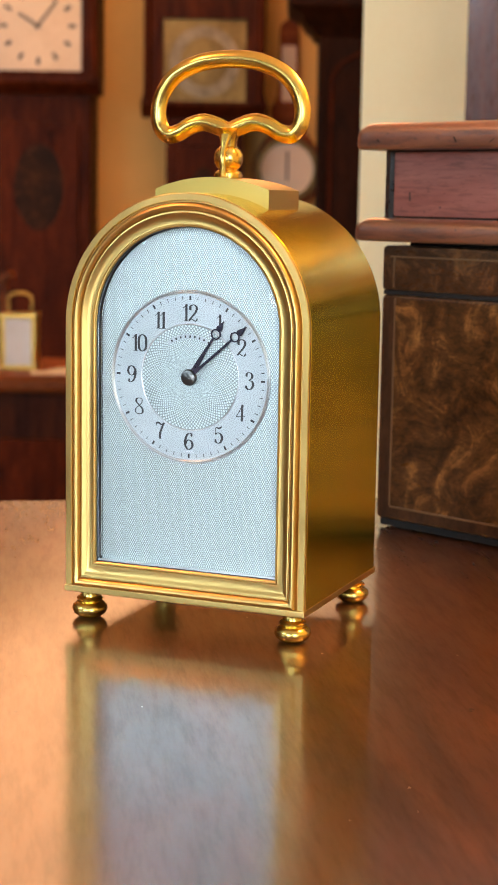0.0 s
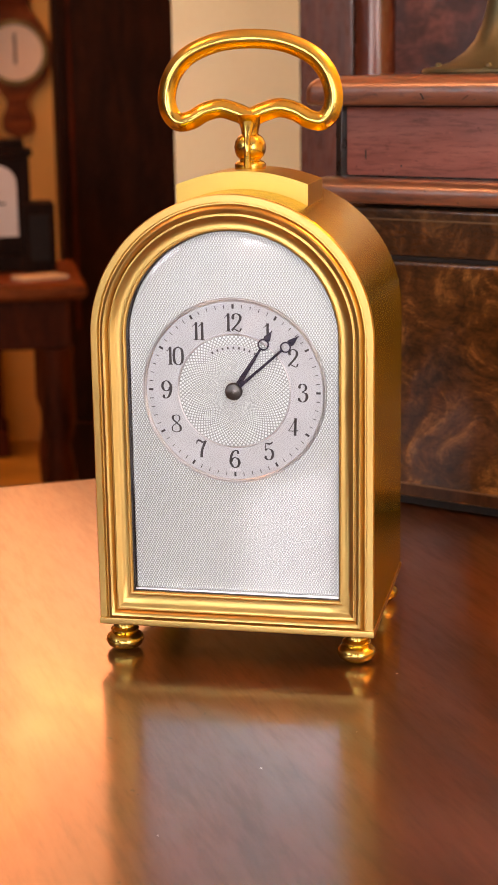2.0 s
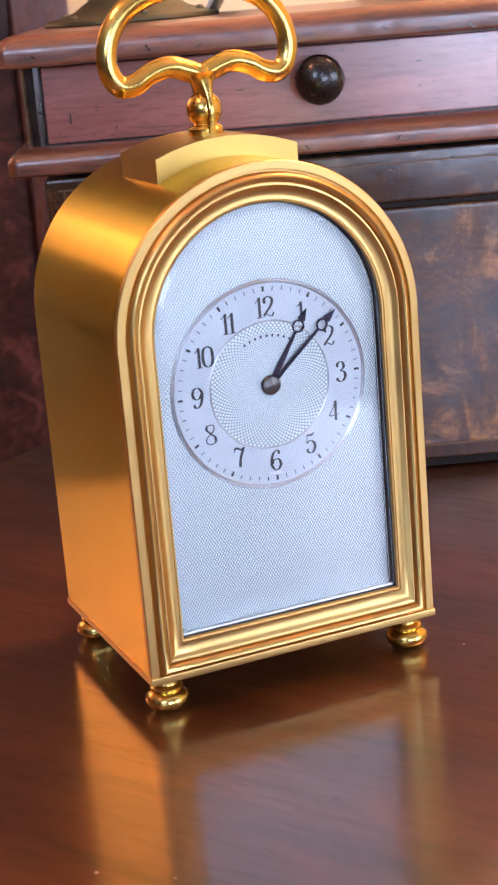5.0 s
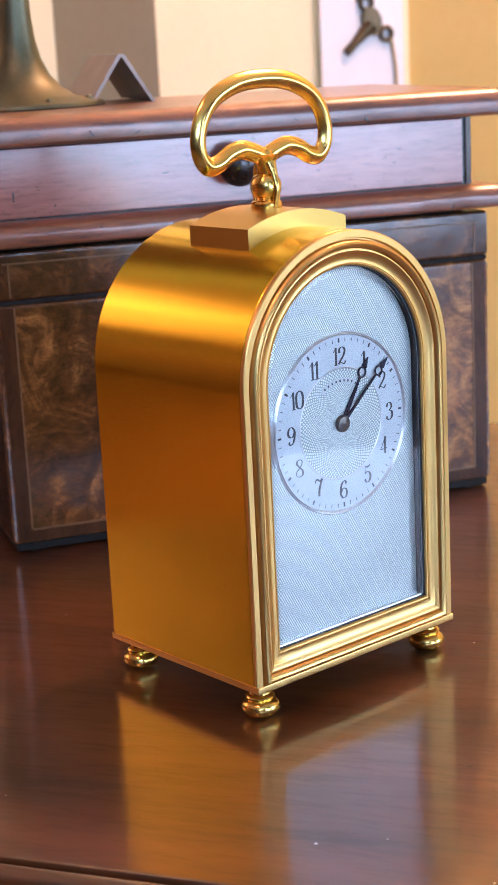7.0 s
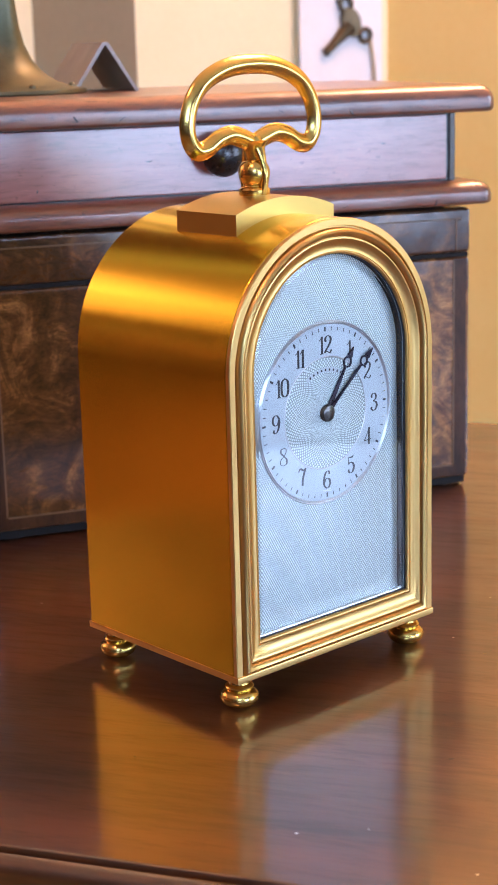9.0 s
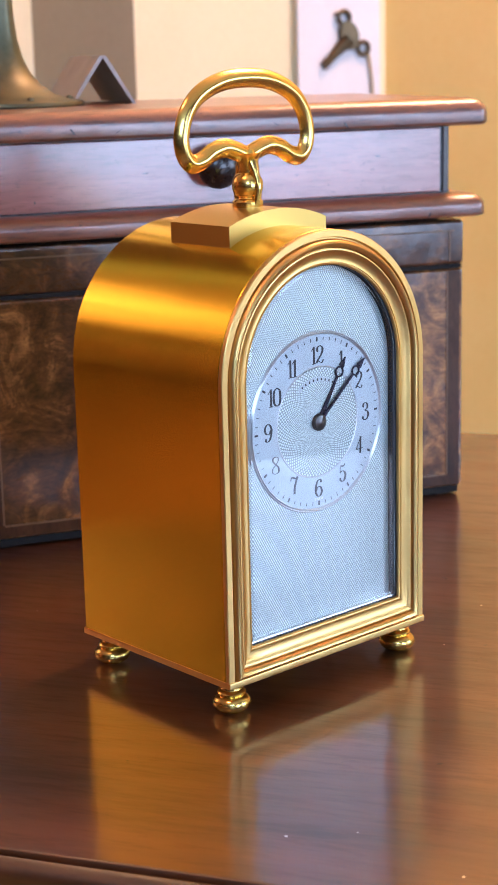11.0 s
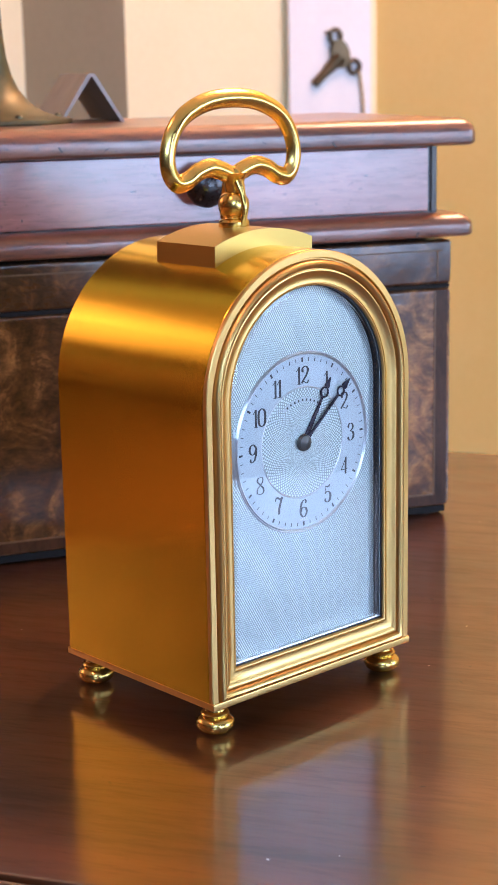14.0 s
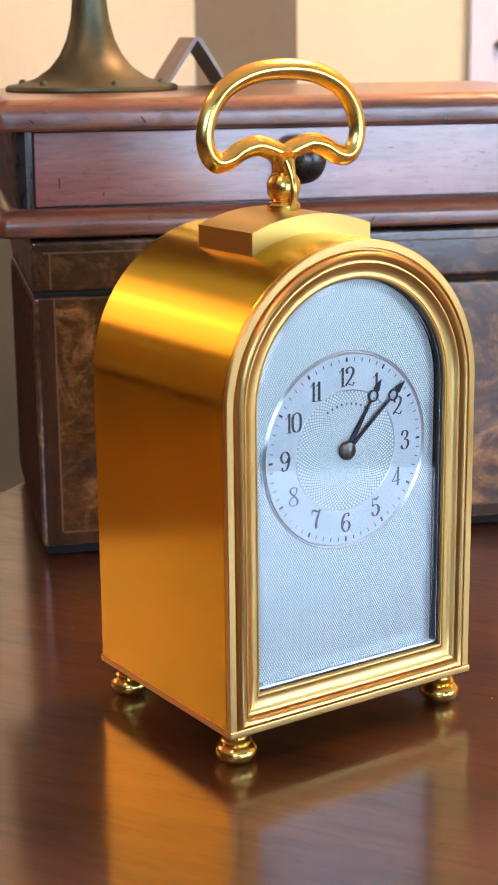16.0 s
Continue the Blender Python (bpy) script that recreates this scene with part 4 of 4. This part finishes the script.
bm = prism(tent, 0.0, 0.9)
part("strip", bm, M_CARD, stand)

# ---- behind the chest ----
cab = thing("cabinet", (-1.21, 8.35, FLOOR_Z), -4, "tall polished mahogany cabinet with a glossy door", "cabinet")
CBW = 3.3
part("carcase", boxes((0.02, CBW, 0.12, 1.0, 0, 22), bev=0.02), M_CABFRAME, cab)
part("stile", boxes((0, 0.46, 0, 0.12, 0, 22), bev=0.02), M_CABFRAME, cab)
part("stile", boxes((CBW - 0.46, CBW, 0, 0.12, 0, 22), bev=0.02), M_CABFRAME, cab)
bm = prism([(0.462, 0.10), (0.47, 0.0), (0.52, -0.05), (0.60, -0.06), (0.68, -0.05), (0.74, 0.0), (0.78, 0.06), (0.80, 0.10)], 1.0, 21, "z")
part("door_moulding", bm, M_CABINET, cab, "", 60)
part("door", boxes((0.80, CBW - 0.465, 0.07, 0.13, 1.0, 21)), M_CABDOOR, cab, "glossy dark red mahogany panel")

board = thing("key_board", (7.02, 7.40, 0.6), -13, "white painted board hung on the wall with a winding key", "board")
part("panel", boxes((0, 0.93, -0.03, 0.02, 0, 4.4), bev=0.01), M_WHITE, board)
part("nail", lathe([(0.0, 0.0), (0.02, 0.0), (0.02, 0.07), (0.0, 0.07)], 10, (0.42, -0.03, 2.02), None, "y"), M_KEY, board)
key = thing("winding_key", (7.02, 7.40, 0.6), -13, "small bronze double-ended winding key hung against white board", "key")


def strip_bar(p, q, w0, w1, y0=-0.075, y1=-0.035):
    p, q = Vector(p), Vector(q)
    d = (q - p).normalized()
    n = Vector((-d.y, d.x))
    return prism([tuple(p + n * w0), tuple(p - n * w0), tuple(q - n * w1), tuple(q + n * w1)], y0, y1)


KC = (0.55, 1.82)
oval = [(KC[0] + 0.105 * math.cos(a) - 0.02 * math.sin(a), KC[1] + 0.135 * math.sin(a)) for a in [2 * math.pi * i / 32 for i in range(32)]]
bm = prism(oval, -0.078, -0.035)
bmesh.ops.bevel(bm, geom=[e for e in bm.edges if e.calc_face_angle(0) > 0.7], offset=0.008, segments=2, profile=0.5, affect="EDGES")
part("bow", bm, M_KEY, key, "", 40)
shank = smooth_path([(KC[0] - 0.02, -0.056, KC[1] - 0.04), (KC[0] - 0.14, -0.056, KC[1] - 0.15), (KC[0] - 0.29, -0.056, KC[1] - 0.28)], 5)
part("shank", tube(shank, [0.075 - 0.035 * min(1, 1.5 * i / (len(shank) - 1)) for i in range(len(shank))], 14), M_KEY, key, "", 40)
for px, pz, r in ((KC[0] - 0.05, KC[1] + 0.165, 0.062), (KC[0] + 0.165, KC[1] - 0.12, 0.06)):
    ring = [Vector((px + r * math.cos(2 * math.pi * i / 28), -0.056, pz + r * math.sin(2 * math.pi * i / 28))) for i in range(28)]
    part("ring", tube(ring, 0.022, 8, Vector((0, 1, 0)), 1.0, True), M_KEY, key, "", 60)
part("neck", strip_bar((KC[0] - 0.02, KC[1] + 0.06), (KC[0] - 0.04, KC[1] + 0.12), 0.05, 0.03), M_KEY, key)
part("cord", tube(smooth_path([(KC[0] + 0.22, -0.05, KC[1] - 0.15), (KC[0] + 0.27, -0.05, KC[1] - 0.5), (KC[0] + 0.26, -0.05, KC[1] - 1.0)], 6), 0.016, 6), M_CORD, key)

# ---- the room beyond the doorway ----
# Ceiling fittings invented to go with the unseen fill lamps.
for lx, ly, lz, _, _ in FILL_LAMPS:
    pendant = thing("fill_pendant", (lx, ly, CEIL_Z), 0, "unseen added ceiling lamp, warm glowing glass on a brass rod", "lamp", "ceiling lamps")
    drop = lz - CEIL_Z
    part("shade", lathe([(1.6, drop - 0.4), (1.45, drop + 0.4), (1.0, drop + 1.0), (0.4, drop + 1.3), (0.3, drop + 1.4), (0.3, drop + 1.35), (0.95, drop + 0.9), (1.4, drop + 0.3), (1.55, drop - 0.4)], 28), M_SHADE, pendant, "glowing glass shade of the added lamp")
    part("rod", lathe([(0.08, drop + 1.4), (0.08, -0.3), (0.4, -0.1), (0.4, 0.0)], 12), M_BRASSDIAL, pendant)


def ring_band(r0, r1, y0, y1, z, n=40):
    """A flat ring facing forward, open in the middle."""
    rows = [(r0, y1), (r0, y0), (r1, y0), (r1, y1)]
    return bridge(bmesh.new(), [[(r * math.cos(2 * math.pi * i / n), y, z + r * math.sin(2 * math.pi * i / n)) for i in range(n)] for r, y in rows], True, False)


def longcase(a, depth, trunk, hood, hood_z, dial_z, dial_half, face, label, wood_mat, top_z):
    """A longcase clock: plinth, trunk with door, hood with glazed dial."""
    x, y, _ = far(a, depth)
    ob = thing("longcase_clock", (x, y, FLOOR_Z), FAR_TURN, label, "clock", "longcase clocks along the far wall")
    f = FLOOR_Z
    dp = 1.7
    part("plinth", boxes((-hood + 0.1, hood - 0.1, -0.15, dp, 0, 4.0), (-hood, hood, -0.25, dp, 0, 0.7), bev=0.06), wood_mat, ob)
    part("trunk", boxes((-trunk, trunk, 0, dp, 4.0, hood_z - f), bev=0.05), wood_mat, ob)
    h = hood_z - f
    door = part("trunk_door", boxes((-trunk + 0.3, trunk - 0.3, -0.10, 0.02, 4.8, h - 0.9), bev=0.04), wood_mat, ob)
    oval = [(0.62 * (trunk - 0.3) * math.cos(2 * math.pi * i / 28), h - 2.6 + 1.15 * math.sin(2 * math.pi * i / 28)) for i in range(28)]
    part("oval_panel", prism(oval, -0.115, -0.08), M_OVAL, door)
    part("hood_moulding", prism([(-0.10, h - 0.15), (-0.22, h - 0.02), (-0.35, h + 0.05), (-0.42, h + 0.16), (-0.42, h + 0.25), (0.5, h + 0.25), (0.5, h - 0.15)], -hood - 0.12, hood + 0.12), wood_mat, ob).matrix_local = pose(0, 0, 0, 0, 0, 90)
    d0, d1 = dial_z - dial_half - f, dial_z + dial_half - f
    part("hood_frame", boxes((-hood, -dial_half, -0.3, dp, h + 0.25, top_z - f), (dial_half, hood, -0.3, dp, h + 0.25, top_z - f),
                             (-dial_half, dial_half, -0.3, dp, h + 0.25, d0), (-dial_half, dial_half, -0.3, dp, d1, top_z - f)), wood_mat, ob)
    dial_ob = part("clock_face", boxes((-dial_half, dial_half, -0.16, -0.06, d0, d1)), face, ob)
    c = (d0 + d1) / 2
    if face is M_CREAMDIAL:
        for k in range(12):
            mk = part("hour_mark", boxes((-0.045, 0.045, -0.175, -0.155, dial_half * 0.70, dial_half * 0.86)), M_INK, dial_ob)
            mk.matrix_local = pose(0, 0, c * D, 0, 30 * k, 0)
        for ang, ln in ((-58, 0.5), (38, 0.72)):
            hd = part("hand", boxes((-0.03, 0.03, -0.20, -0.18, -0.1, dial_half * ln)), M_INK, dial_ob)
            hd.matrix_local = pose(0, 0, c * D, 0, ang, 0)
    else:
        part("chapter_ring", ring_band(dial_half * 0.58, dial_half * 0.85, -0.19, -0.15, c), M_DIMRING, dial_ob)
    for sx in (-1, 1):
        part("hood_column", lathe([(0.16, h + 0.25), (0.10, h + 0.45), (0.10, top_z - f - 0.5), (0.16, top_z - f - 0.3)], 16, (sx * (hood - 0.05), -0.36, 0)), wood_mat, ob)
    return ob


longcase(-7.05, -1.8, 1.38, 1.55, 4.5, 6.12, 1.17, M_CREAMDIAL, "mahogany longcase clock with cream painted square dial", M_FAR, 8.6)
longcase(-2.62, -1.8, 1.02, 1.55, 3.95, 5.25, 1.10, M_BRASSDIAL, "mahogany longcase clock with brass dial behind glass", M_FAR, 8.2)

x, y, _ = far(-0.38, -0.02)
baro = thing("barometer", (x, y, 0), FAR_TURN, "banjo barometer with silvered round dial hung on the yellow wall", "barometer")
half = [(0.0, 6.6), (0.24, 6.4), (0.28, 5.9), (0.30, 4.6), (0.50, 4.1), (0.42, 3.7), (0.70, 3.25), (0.95, 2.75), (0.97, 2.3), (0.78, 1.8), (0.42, 1.45), (0.28, 1.15), (0.42, 0.75), (0.36, 0.42), (0.0, 0.25)]
right = smooth_path([(px, 0, pz) for px, pz in half], 4)
outline = [(p.x, p.z) for p in right] + [(-p.x, p.z) for p in right[-2:0:-1]]
part("body", prism(outline, -0.22, 0.0), M_FARRED, baro)
part("dial", lathe([(0.0, 0.2), (0.80, 0.2), (0.82, 0.30), (0.74, 0.32), (0.72, 0.27), (0.0, 0.27)], 40, (0, 0, 2.5), None, "y"), M_BAROFACE, baro, "silvered barometer dial")
part("dial_ring", ring_band(0.73, 0.86, -0.35, -0.2, 2.5), M_BRASSDIAL, baro)
part("needle", boxes((-0.03, 0.03, -0.30, -0.27, 2.2, 3.0)), M_INK, baro)
part("thermometer", boxes((-0.2, 0.2, -0.27, -0.2, 4.35, 5.85), bev=0.02), M_SILVERDIAL, baro)

x, y, _ = far(0.3, -7.9)
dark = thing("tall_longcase_clock", (x, y, FLOOR_Z), FAR_TURN, "tall dark-stained longcase clock with an arched trunk door", "clock")
part("plinth", boxes((-0.3, 4.3, -0.35, 2.0, 0, 0.7), (-0.1, 4.2, -0.2, 2.0, 0.7, 2.2), bev=0.05), M_DARKCASE, dark)
part("trunk", boxes((0, 4.1, 0, 2.0, 2.2, 13.6), bev=0.04), M_DARKCASE, dark)
part("hood", boxes((-0.55, 4.65, -0.45, 2.0, 14.35, 24), bev=0.05), M_DARKCASE, dark)
cornice = [(0.0, 13.55), (-0.10, 13.6), (-0.16, 13.72), (-0.30, 13.82), (-0.42, 14.0), (-0.60, 14.12), (-0.72, 14.2), (-0.74, 14.36)]
bm = bmesh.new()
bridge(bm, [[(s, s * 0.7, z), (4.1 - s, s * 0.7, z), (4.1 - s, 2.0, z), (s, 2.0, z)] for s, z in cornice])
part("hood_moulding", bm, M_DARKCASE, dark, "", 30)
part("pilaster", boxes((0.02, 0.18, -0.06, 0.0, 2.3, 13.5), bev=0.02), M_DARKCASE, dark)
door_edge = [(0.30, 4.4), (0.30, 8.0), (0.30, 12.5)] + [(1.9 - 1.6 * math.cos(math.pi * i / 16), 12.56 + 0.78 * math.sin(math.pi * i / 16)) for i in range(1, 16)] + [(3.5, 12.5), (3.5, 8.0), (3.5, 4.4)]
tall_door = part("door", prism(door_edge, -0.08, 0.0), M_DARKCASE, dark)
part("door_moulding", tube([Vector((x, -0.08, z)) for x, z in door_edge], 0.045, 8), M_FAR, tall_door, "", 60)
part("handle", lathe([(0.0, 0.0), (0.09, 0.0), (0.07, 0.12), (0.11, 0.2), (0.0, 0.28)], 16, (3.1, -0.06, 7.6), None, "y"), M_BRASSDIAL, dark)

chair = thing("upholstered_chair", (-2.75, 13.0, FLOOR_Z), 115.4, "olive upholstered chair with a scrolled red mahogany frame beyond the doorway", "chair")
rim = smooth_path([(0.1, 0.0, 4.4), (0.0, 0.0, 6.6), (0.5, 0.0, 6.95), (2.0, 0.0, 7.0), (3.3, 0.0, 6.93), (3.72, 0.0, 6.72), (3.76, 0.0, 6.5), (4.1, 0.0, 6.4), (4.38, 0.0, 6.25), (4.42, 0.0, 5.8), (4.3, 0.0, 4.4)], 5)
part("backrest", prism([(p.x, p.z) for p in rim], -0.12, 0.25), M_OLIVE, chair, "olive cloth panel")
part("back_frame", tube(rim, 0.13, 10), M_FARRED, chair, "red mahogany rail", 60)
part("seat", boxes((0.1, 4.4, 0.2, 4.4, 3.9, 4.5), bev=0.15), M_OLIVE, chair)
for lx in (0.25, 4.2):
    for ly in (0.1, 4.2):
        part("leg", lathe([(0.0, 0.0), (0.12, 0.0), (0.16, 1.5), (0.2, 3.9)], 12, (lx, ly, 0)), M_FARRED, chair)

# The side table and what stands on it.
SP = Vector((-8.4, 21.6))
T2Z = -1.42


def side(a, depth=0.0, z=T2Z):
    p = SP + FAR_D * a + FAR_N * depth
    return (p.x, p.y, z)


x, y, _ = side(0, 0)
t2 = thing("side_table", (x, y, FLOOR_Z), FAR_TURN, "red mahogany side table covered with small clocks and papers", "table")
h2 = T2Z - FLOOR_Z
part("tabletop", slab(-7.0, 0.95, -1.5, 1.9, [(0.06, h2 - 0.28), (0.0, h2 - 0.2), (0.0, h2 - 0.08), (0.06, h2)]), M_FARRED, t2)
part("apron", boxes((-6.7, 0.65, -1.2, 1.6, h2 - 1.15, h2 - 0.28), bev=0.03), M_FAR, t2)
for lx in (-6.5, -3.0, 0.4):
    for ly in (-1.0, 1.4):
        part("leg", lathe([(0.14, 0), (0.24, 0.2), (0.16, 0.6), (0.3, 3.2), (0.2, 3.9), (0.3, 4.3), (0.3, h2 - 1.15)], 16, (lx, ly, 0)), M_FAR, t2)

x, y, z = side(-0.46, 0.4)
mantel = thing("mantel_clock", (x, y, z), FAR_TURN, "dark mantel clock with white arched dial on the side table", "clock")
part("case", boxes((-0.60, 0.60, 0, 0.9, 0.30, 2.0), (-0.68, 0.68, -0.08, 0.95, 0, 0.3), (-0.66, 0.66, -0.06, 0.95, 2.0, 2.14), (-0.52, 0.52, 0.02, 0.88, 2.14, 2.3), bev=0.03), M_DARKCASE, mantel)
arc = [(-0.36, 0.62), (0.36, 0.62), (0.36, 1.5)] + [(0.36 * math.cos(math.pi * i / 12), 1.55 + 0.32 * math.sin(math.pi * i / 12)) for i in range(1, 12)] + [(-0.36, 1.5)]
part("dial", prism(arc, -0.04, 0.02), M_PORCELAIN, mantel, "white arched dial")
part("dial_pointers", boxes((-0.02, 0.02, -0.06, -0.045, 1.2, 1.5), (-0.02, 0.16, -0.06, -0.045, 1.18, 1.22)), M_INK, mantel)
x, y, z = side(0.26, 0.2)
b1 = thing("dark_box", (x, y, z), FAR_TURN, "small dark box with black front on the side table", "box")
part("body", boxes((-0.28, 0.28, 0, 0.8, 0, 1.2), bev=0.03), M_DARKCASE, b1)
part("front_panel", boxes((-0.17, 0.17, -0.03, 0.01, 0.2, 1.0), bev=0.01), M_SHADOWGAP, b1)
x, y, z = side(-2.37, 0.9)
b2 = thing("dark_case", (x, y, z), FAR_TURN, "open black display case behind a white jar", "case")
part("back", boxes((-0.62, 0.62, 0.5, 0.6, 0, 2.1), bev=0.01), M_DARKCASE, b2)
part("side_panel", boxes((-0.66, -0.6, 0, 0.6, 0, 2.1), bev=0.01), M_DARKCASE, b2)
part("side_panel", boxes((0.6, 0.66, 0, 0.6, 0, 2.1), bev=0.01), M_DARKCASE, b2)
part("top_panel", boxes((-0.66, 0.66, 0, 0.6, 2.1, 2.18), bev=0.01), M_DARKCASE, b2)
x, y, z = side(-2.40, 0.0)
jar = thing("porcelain_jar", (x, y, z), FAR_TURN, "white porcelain jar with a small lid on the side table", "jar")
part("body", lathe([(0.0, 0.0), (0.25, 0.0), (0.27, 0.08), (0.28, 1.35), (0.25, 1.46), (0.14, 1.54), (0.13, 1.6), (0.17, 1.63), (0.17, 1.78), (0.12, 1.86), (0.0, 1.88)], 24), M_PORCELAIN, jar, "", 50)
x, y, z = side(-4.32, -0.5)
mini = thing("small_carriage_clock", (x, y, z), FAR_TURN, "small gilt carriage clock with pale dial on the side table", "clock")
part("case", boxes((-0.33, 0.33, 0, 0.6, 0, 0.08), (-0.33, 0.33, 0, 0.6, 0.92, 1.0), (-0.31, -0.24, 0.02, 0.58, 0.08, 0.92), (0.24, 0.31, 0.02, 0.58, 0.08, 0.92), (-0.24, 0.24, 0.4, 0.58, 0.08, 0.92), bev=0.01), M_GILT, mini)
part("dial", boxes((-0.24, 0.24, 0.06, 0.1, 0.08, 0.92)), M_PORCELAIN, mini)
part("handle", tube(smooth_path([(-0.2, 0.3, 1.0), (-0.2, 0.3, 1.28), (0.0, 0.3, 1.36), (0.2, 0.3, 1.28), (0.2, 0.3, 1.0)], 5), 0.03, 8), M_GILT, mini, "", 60)
for k, (a, dp, tw) in enumerate(((-3.6, -0.9, 10), (-3.3, -0.5, -20), (-1.6, -0.9, 5), (0.2, -0.7, 25), (-5.0, -1.0, 0))):
    x, y, z = side(a, dp)
    pp = thing("paper_tag", (x, y, z), FAR_TURN + tw, "cream paper price tag lying on the side table", "paper", "paper tags on the side table")
    part("sheet", boxes((-0.42, 0.42, -0.25, 0.25, 0.0, 0.02 + 0.01 * k)), M_PAPER, pp)
x, y, z = side(-4.9, -0.2)
book = thing("sloping_stand", (x, y, z), FAR_TURN, "small sloping wooden stand on the side table", "stand")
bm = prism([(-0.7, 1.0), (0.35, 1.75), (0.42, 1.65), (-0.63, 0.9)], 0.0, 0.6)
part("slope", bm, M_FARRED, book)
part("prop", boxes((-0.62, -0.5, 0.1, 0.5, 0, 1.02), (0.2, 0.3, 0.1, 0.5, 0, 1.6)), M_FARRED, book)
